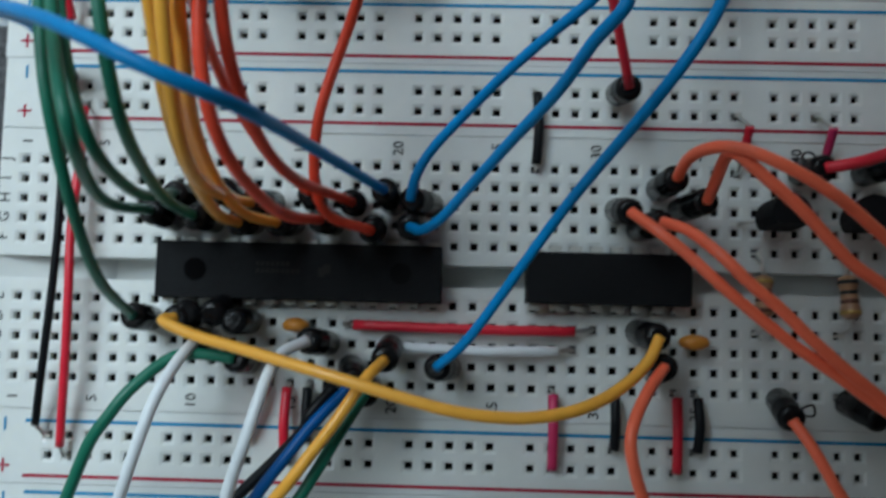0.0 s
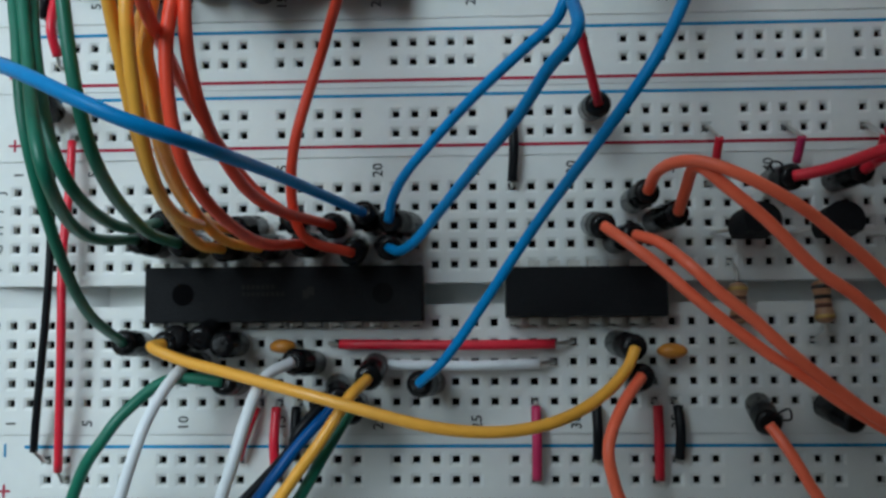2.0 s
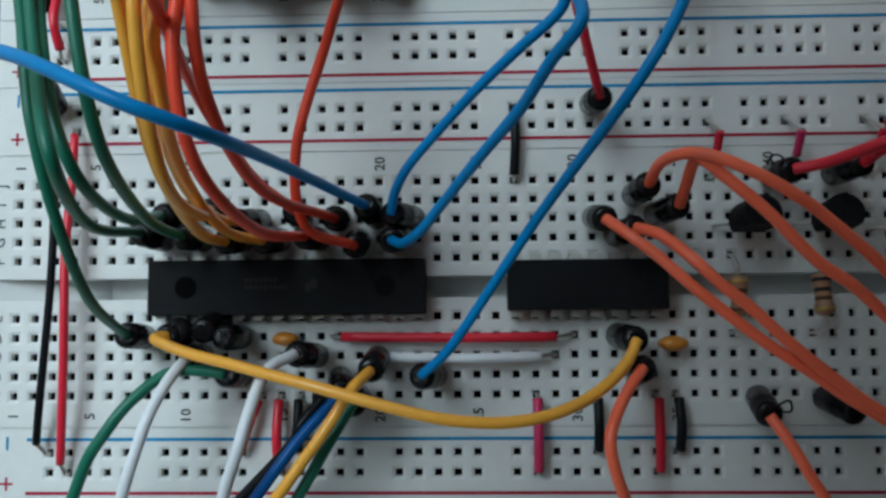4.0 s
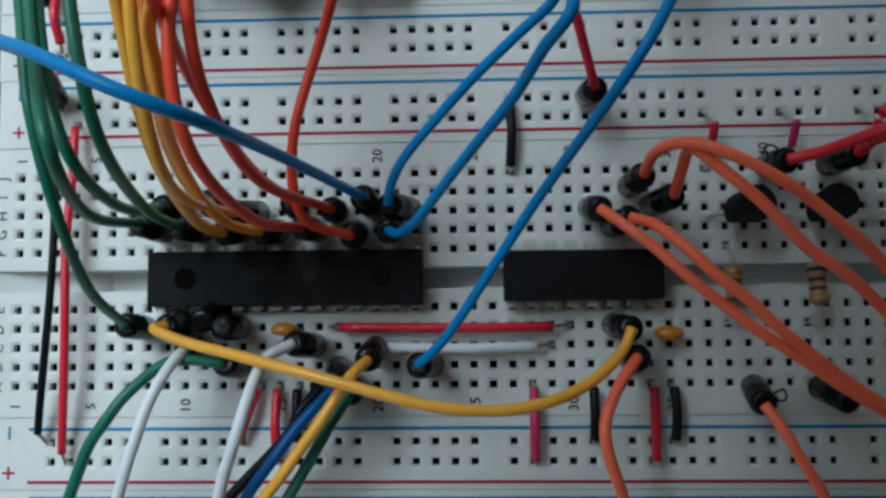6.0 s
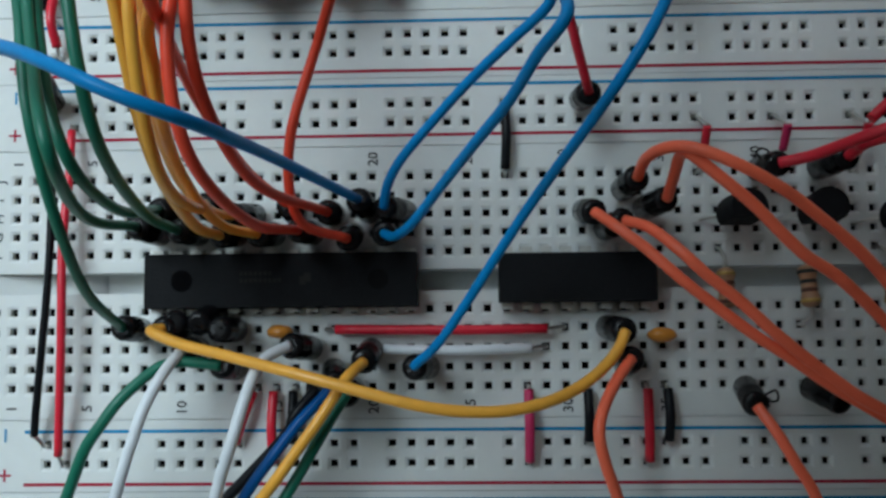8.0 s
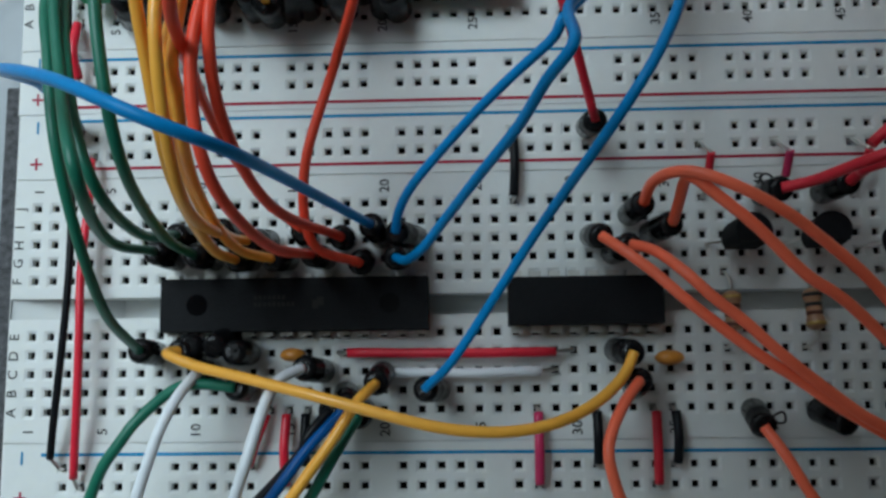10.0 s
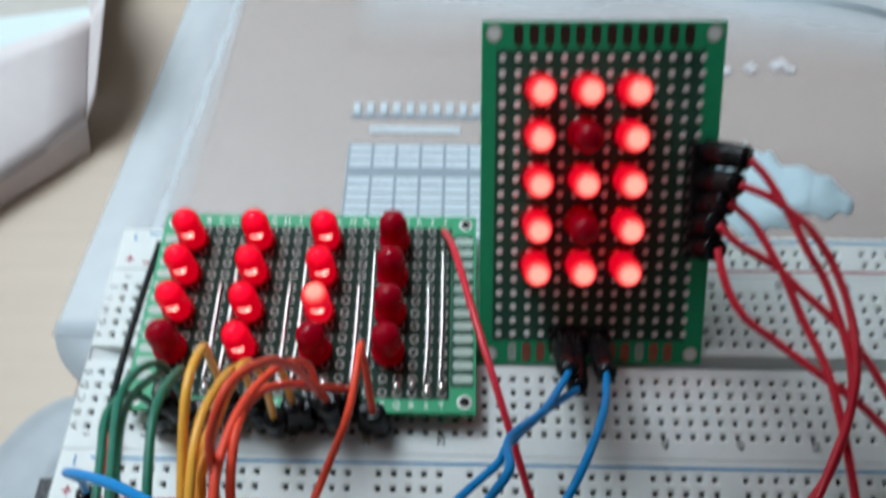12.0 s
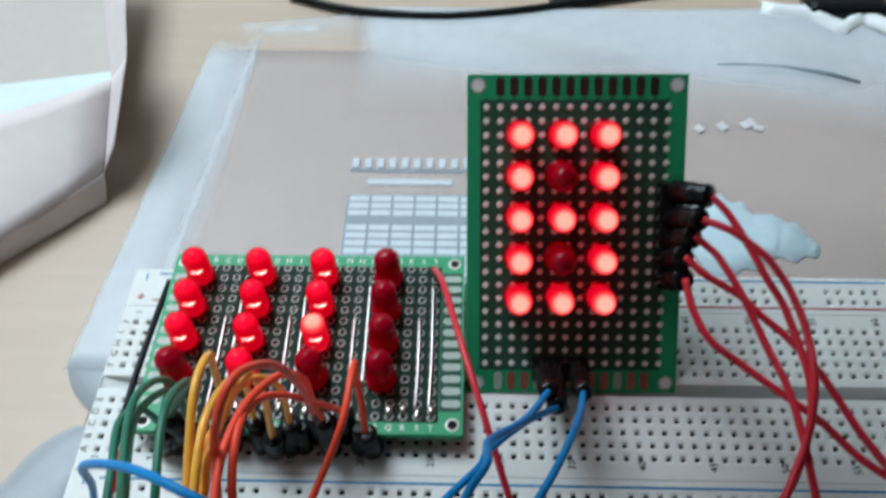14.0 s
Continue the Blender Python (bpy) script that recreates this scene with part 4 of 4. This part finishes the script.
part("printed_marks", bm, M_PCBD, lean_board, "small faint printed marks", local=True)
for i, x in enumerate((0.95, 1.71, 2.46)):
    for j, y in enumerate((4.92, 4.18, 3.43, 2.67, 1.93)):
        led(lean_board, PC @ Matrix.Translation((x, y, 0)), not (i == 1 and j in (1, 3)), "LEDs on the leaning board", True)
part("pin_header", boxed(3.48, 3.78, 2.1, 4.05, 0.005, 0.35, bevel=0.03), M_BOOT, lean_board, "black pin header strip", local=True)
part("pin_header", boxed(1.22, 2.28, 0.36, 0.72, 0.005, 0.45, bevel=0.03), M_BOOT, lean_board, "black pin header strip", local=True)


# ---- table clutter ----
def strip(name, pts, z, th, mat, label, category, wav=0.0, sub=24, frost_highlight=None):
    """A soft sheet over the quad pts (x, y), gently wavy, with thickness."""
    bm = bmesh.new()
    a, b, c, d = [Vector((*p, 0)) for p in pts]
    grid = []
    for i in range(sub + 1):
        row = []
        for j in range(sub + 1):
            u, v = i / sub, j / sub
            p = a.lerp(b, u).lerp(d.lerp(c, u), v)
            h = wav * (0.5 + 0.5 * noise.noise(Vector((p.x * 0.35, p.y * 0.35, z * 3))))
            row.append((p.x, p.y, z + h))
        grid.append(row)
    top = [[bm.verts.new((x, y, h + th)) for x, y, h in r] for r in grid]
    for i in range(sub):
        for j in range(sub):
            bm.faces.new((top[i][j], top[i + 1][j], top[i + 1][j + 1], top[i][j + 1]))
    r = bmesh.ops.extrude_face_region(bm, geom=bm.faces[:])
    for x in r["geom"]:
        if isinstance(x, bmesh.types.BMVert):
            x.co.z -= th
    bmesh.ops.recalc_face_normals(bm, faces=bm.faces)
    if frost_highlight:
        lay = bm.verts.layers.float.new("frost_highlight")
        ab, ad = b - a, d - a
        for v in bm.verts:
            det = ab.x * ad.y - ab.y * ad.x
            q = Vector((v.co.x, v.co.y, 0)) - a
            v[lay] = frost_highlight((q.x * ad.y - q.y * ad.x) / det, (ab.x * q.y - ab.y * q.x) / det)
    ob = thing(name, bm, mat, label, category, smooth=True)
    ob.visible_shadow = False
    return ob


strip("plastic_sheet", ((-1.2, -6), (24, -6), (24, 16.9), (0.1, 16.9)), TABLE + 0.01, 0.008, M_FILM, "large clear plastic film lying flat on the table", "plastic sheet")
def sheet(name, outline, z, th, mat, label, category, wav, smooth=4):
    """A soft flat piece with a rounded outline, a little wavy."""
    pts = [(*p, 0) for p in outline]
    ring = spline(pts + [pts[0]], smooth)[:-1] if smooth else [Vector(p) for p in pts]
    bm = bmesh.new()
    f = bm.faces.new([bm.verts.new(p) for p in ring])
    bmesh.ops.triangulate(bm, faces=[f])
    bmesh.ops.subdivide_edges(bm, edges=[e for e in bm.edges if e.calc_length() > 1.2], cuts=2)
    bmesh.ops.triangulate(bm, faces=bm.faces[:])
    for v in bm.verts:
        v.co.z = z + th + wav * (0.5 + 0.5 * noise.noise(Vector((v.co.x * 0.5, v.co.y * 0.5, 1.7))))
    r = bmesh.ops.extrude_face_region(bm, geom=bm.faces[:])
    for x in r["geom"]:
        if isinstance(x, bmesh.types.BMVert):
            x.co.z -= th
    bmesh.ops.recalc_face_normals(bm, faces=bm.faces)
    return thing(name, bm, mat, label, category, smooth=bool(smooth))


# the extra milky strip at u 0.60-0.66 paints the fold's bright ridge
strip("frosted_band", ((-1.32, 6.2), (0.75, 6.2), (1.0, 17.3), (-0.42, 17.3)), TABLE + 0.03, 0.012, M_FADE, "frosted folded plastic edge lying on the table", "plastic edge", 0.10,
      frost_highlight=lambda u, v: max(0.0, min(1.0, (1.25 - 1.2 * u) * min(1.0, (1.0 - v) * 9 + 0.15) * min(1.0, u * 12 + 0.2) + (0.45 if 0.60 < u < 0.66 else 0.0))))
sheet("frosted_corner", ((-1.33, 6.5), (-1.22, 6.1), (-0.9, 5.6), (-0.35, 5.2), (0.2, 5.4), (0.2, 6.4), (-0.6, 6.6)), TABLE + 0.03, 0.012, M_FROST, "rounded frosted corner of the plastic edge", "plastic edge", 0.05)
sheet("frosted_band", ((-0.3, 5.0), (-0.8, 4.9), (-1.3, 4.5), (-1.65, 3.9), (-1.95, 3.0), (-2.4, -1.0), (-2.9, -4.0), (-0.3, -4.0), (-0.25, 0.0)),
      TABLE + 0.03, 0.015, M_FROST, "frosted rounded plastic flap beside the boards", "plastic edge", 0.05)
for x, y, w, a in ((13.0, 13.7, 0.16, 35), (13.62, 13.78, 0.20, -55), (14.3, 13.9, 0.30, 30), (14.55, 13.75, 0.14, 70)):
    m = Matrix.Translation((x, y, TABLE + 0.05)) @ Matrix.Rotation(radians(a), 4, "Z")
    thing("paper_bit", boxed(-w * 0.7, w * 0.7, -0.13, 0.13, -0.015, 0.015, bevel=0.012, m=m), M_BIT, "tiny curled white paper bit on the film", "paper bit", "paper bits")
thing("dark_case", boxed(16.95, 19.3, 18.35, 27, TABLE + 0.06, TABLE + 0.55, bevel=0.2), W_BLACK, "dark case lying at the far side of the table", "case")
thing("dark_clip", boxed(9.4, 10.9, 19.25, 19.8, TABLE, TABLE + 0.4, bevel=0.1), M_GRID, "small dark blue clip on the table", "clip")
strip("frosted_band", ((3.7, 14.2), (24, 12.8), (24, 18.7), (3.6, 18.9)), TABLE + 0.035, 0.012, M_FADE, "frosted crinkled plastic fold at the far side", "plastic edge", 0.22,
      frost_highlight=lambda u, v: max(0.0, min(1.0, 1.5 * v * min(1.0, u * 30 + 0.3) * (0.85 + 0.15 * math.sin(17 * u + 9 * v)))))
# the extra milky patch near the far edge is a painted highlight
strip("frosted_band", ((0.9, 16.2), (3.7, 16.4), (3.6, 18.6), (0.2, 18.0)), TABLE + 0.04, 0.012, M_FADE, "thin clear plastic fold at the far corner", "plastic edge", 0.12,
      frost_highlight=lambda u, v: max(0.0, min(1.0, 0.45 * v + (0.5 if 0.78 < v < 0.9 and 0.25 < u < 0.8 else 0.0))))
sheet("paper_scrap", ((12.2, 10.6), (12.5, 11.2), (12.8, 11.05), (13.05, 11.4), (13.35, 11.1), (13.6, 11.15), (13.75, 10.75), (14.2, 10.75), (14.5, 10.5), (14.75, 10.45), (14.9, 10.1), (15.1, 9.8), (14.95, 9.45), (14.7, 9.5),
       (14.45, 9.3), (14.15, 9.45), (13.8, 9.4), (13.6, 9.05), (13.2, 9.1), (12.9, 8.85), (12.5, 8.9), (12.1, 9.8)), TABLE + 0.03, 0.012, M_SCRAP, "pale blue torn paper scrap on the film", "paper scrap", 0.0, 3)


def printed_sheet():
    s = root("printed_sheet", (4.1, 9.0, TABLE), "pale printed sheet with a ruled table of small cells", "paper sheet")
    z = TABLE + 0.03
    for k in range(8):
        for y0 in [8.0 + 0.235 * j for j in range(10)] + [10.58, 10.81, 11.04]:
            x0 = 4.13 + 0.54 * k
            part("cell", boxed(x0, x0 + 0.47, y0, y0 + 0.17, z, z + 0.006), M_STICK, s)
    part("ruling", boxed(4.07, 8.45, 7.95, 11.26, z - 0.012, z), M_GRID, s, "grey-blue ruled lines between cells")
    for k in range(13):
        x0 = 4.1 + 0.31 * k
        part("tab", boxed(x0, x0 + 0.17, 12.15, 12.5, z, z + 0.03, bevel=0.02), M_STICK, s)
    part("ruling", boxed(4.05, 8.3, 12.04, 12.14, z - 0.012, z), M_GRID, s, "thin grey ruled line")
    part("label_bar", boxed(4.5, 6.6, 11.6, 11.78, z - 0.01, z + 0.006, bevel=0.006), M_STICK, s, "pale printed bar")


printed_sheet()


def creased(quads, wob, cuts=6):
    bm = bmesh.new()
    for q in quads:
        bm.faces.new([bm.verts.new(p) for p in q])
    bmesh.ops.remove_doubles(bm, verts=bm.verts[:], dist=0.001)
    bmesh.ops.subdivide_edges(bm, edges=bm.edges[:], cuts=cuts, use_grid_fill=True)
    for v in bm.verts:
        if v.co.z > TABLE + 0.02:
            v.co += wob * noise.noise_vector(v.co * 0.6) + 0.3 * wob * noise.noise_vector(v.co * 2.1)
    bmesh.ops.recalc_face_normals(bm, faces=bm.faces[:])
    r = bmesh.ops.solidify(bm, geom=bm.faces[:], thickness=0.03)
    return bm


def paper_pouch():
    """Crumpled white paper pouch: short side wall, sloping top, raised fold at its edge."""
    b = root("paper_pouch", (-5, 10, TABLE), "crumpled white paper pouch with folded edges on the table", "paper pouch")
    t = TABLE
    part("side", creased([[(-7.17, 5.62, -0.87), (-1.79, 10.9, -0.87), (-1.7, 11.27, -0.2), (-6.69, 5.52, -0.2)]], 0.08), M_PAPER, b, smooth=True)
    part("top_face", creased([[(-6.69, 5.52, -0.2), (-1.7, 11.27, -0.2), (-1.85, 13.52, 0.8), (-7.99, 9.98, 0.8)]], 0.14), M_PAPER, b, smooth=True)
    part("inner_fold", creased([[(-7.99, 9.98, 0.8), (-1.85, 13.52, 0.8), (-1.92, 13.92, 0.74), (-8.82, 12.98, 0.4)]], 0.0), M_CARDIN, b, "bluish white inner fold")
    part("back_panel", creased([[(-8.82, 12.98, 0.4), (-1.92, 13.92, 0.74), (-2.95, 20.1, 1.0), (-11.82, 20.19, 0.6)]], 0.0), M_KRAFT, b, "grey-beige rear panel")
    part("side_fold", creased([[(-1.7, 11.27, -0.2), (-1.42, 11.7, 0.3), (-1.18, 13.3, 1.6), (-1.85, 13.52, 0.8)]], 0.03), M_PAPER, b, "pinkish folded side edge", smooth=True)
    part("flap", creased([[(-1.85, 13.52, 0.8), (-1.18, 13.3, 1.6), (-1.6, 15.36, 2.0), (-2.9, 16.8, 1.0)]], 0.05), M_PAPER, b, "upright folded paper edge")


paper_pouch()

thing("stylus", lathe(bmesh.new(), [Vector(p) for p in ((13.9, 16.2, TABLE + 0.15), (14.5, 16.2, TABLE + 0.15), (15.66, 16.1, TABLE + 0.15), (16.84, 15.86, TABLE + 0.15), (17.65, 15.5, TABLE + 0.15))], [0.02, 0.06, 0.075, 0.075, 0.035], 10), M_STICKD, "thin dark grey stick lying on the film", "stick")


def crumpled_edge():
    """White film bunched up along the dark case."""
    bm = bmesh.new()
    front = [(15.6, 18.45), (16.3, 18.3), (16.9, 18.25), (17.2, 17.95), (17.5, 17.7), (17.85, 17.5), (18.1, 17.8), (18.45, 18.1), (18.75, 17.85), (19.1, 17.5), (19.8, 17.3)]
    rows = []
    for k in range(5):
        u = k / 4
        rows.append([bm.verts.new((x + 0.1 * u, y + 0.75 * u, TABLE + 0.09 + 0.42 * math.sin(math.pi * min(1, u * 0.8 + 0.05)) * (0.7 + 0.3 * noise.noise(Vector((x * 2, y, u)))))) for x, y in front])
    for p, q in zip(rows, rows[1:]):
        for i in range(len(front) - 1):
            bm.faces.new((p[i], p[i + 1], q[i + 1], q[i]))
    bmesh.ops.subdivide_edges(bm, edges=bm.edges[:], cuts=1, use_grid_fill=True)
    for v in bm.verts:
        v.co += 0.04 * noise.noise_vector(v.co * 3)
    bmesh.ops.recalc_face_normals(bm, faces=bm.faces[:])
    bmesh.ops.solidify(bm, geom=bm.faces[:], thickness=0.02)
    thing("crumpled_film", bm, M_CRUMP, "bunched white plastic film edge beside the dark case", "plastic film", smooth=True)


crumpled_edge()
thing("cable", tube([(1.5, 19.4, TABLE + 0.16), (3.0, 18.8, TABLE + 0.16), (4.5, 18.5, TABLE + 0.16), (6.5, 18.4, TABLE + 0.16), (9, 18.8, TABLE + 0.16), (14, 20, TABLE + 0.16)], 0.115), W_BLACK, "black cable lying across the table", "cable")
thing("foam_strip", boxed(-0.62, -0.11, -2.7, 3.35, TABLE + 0.09, TABLE + 0.30, bevel=0.03), M_FOAM, "speckled black foam strip beside the breadboard", "foam strip")
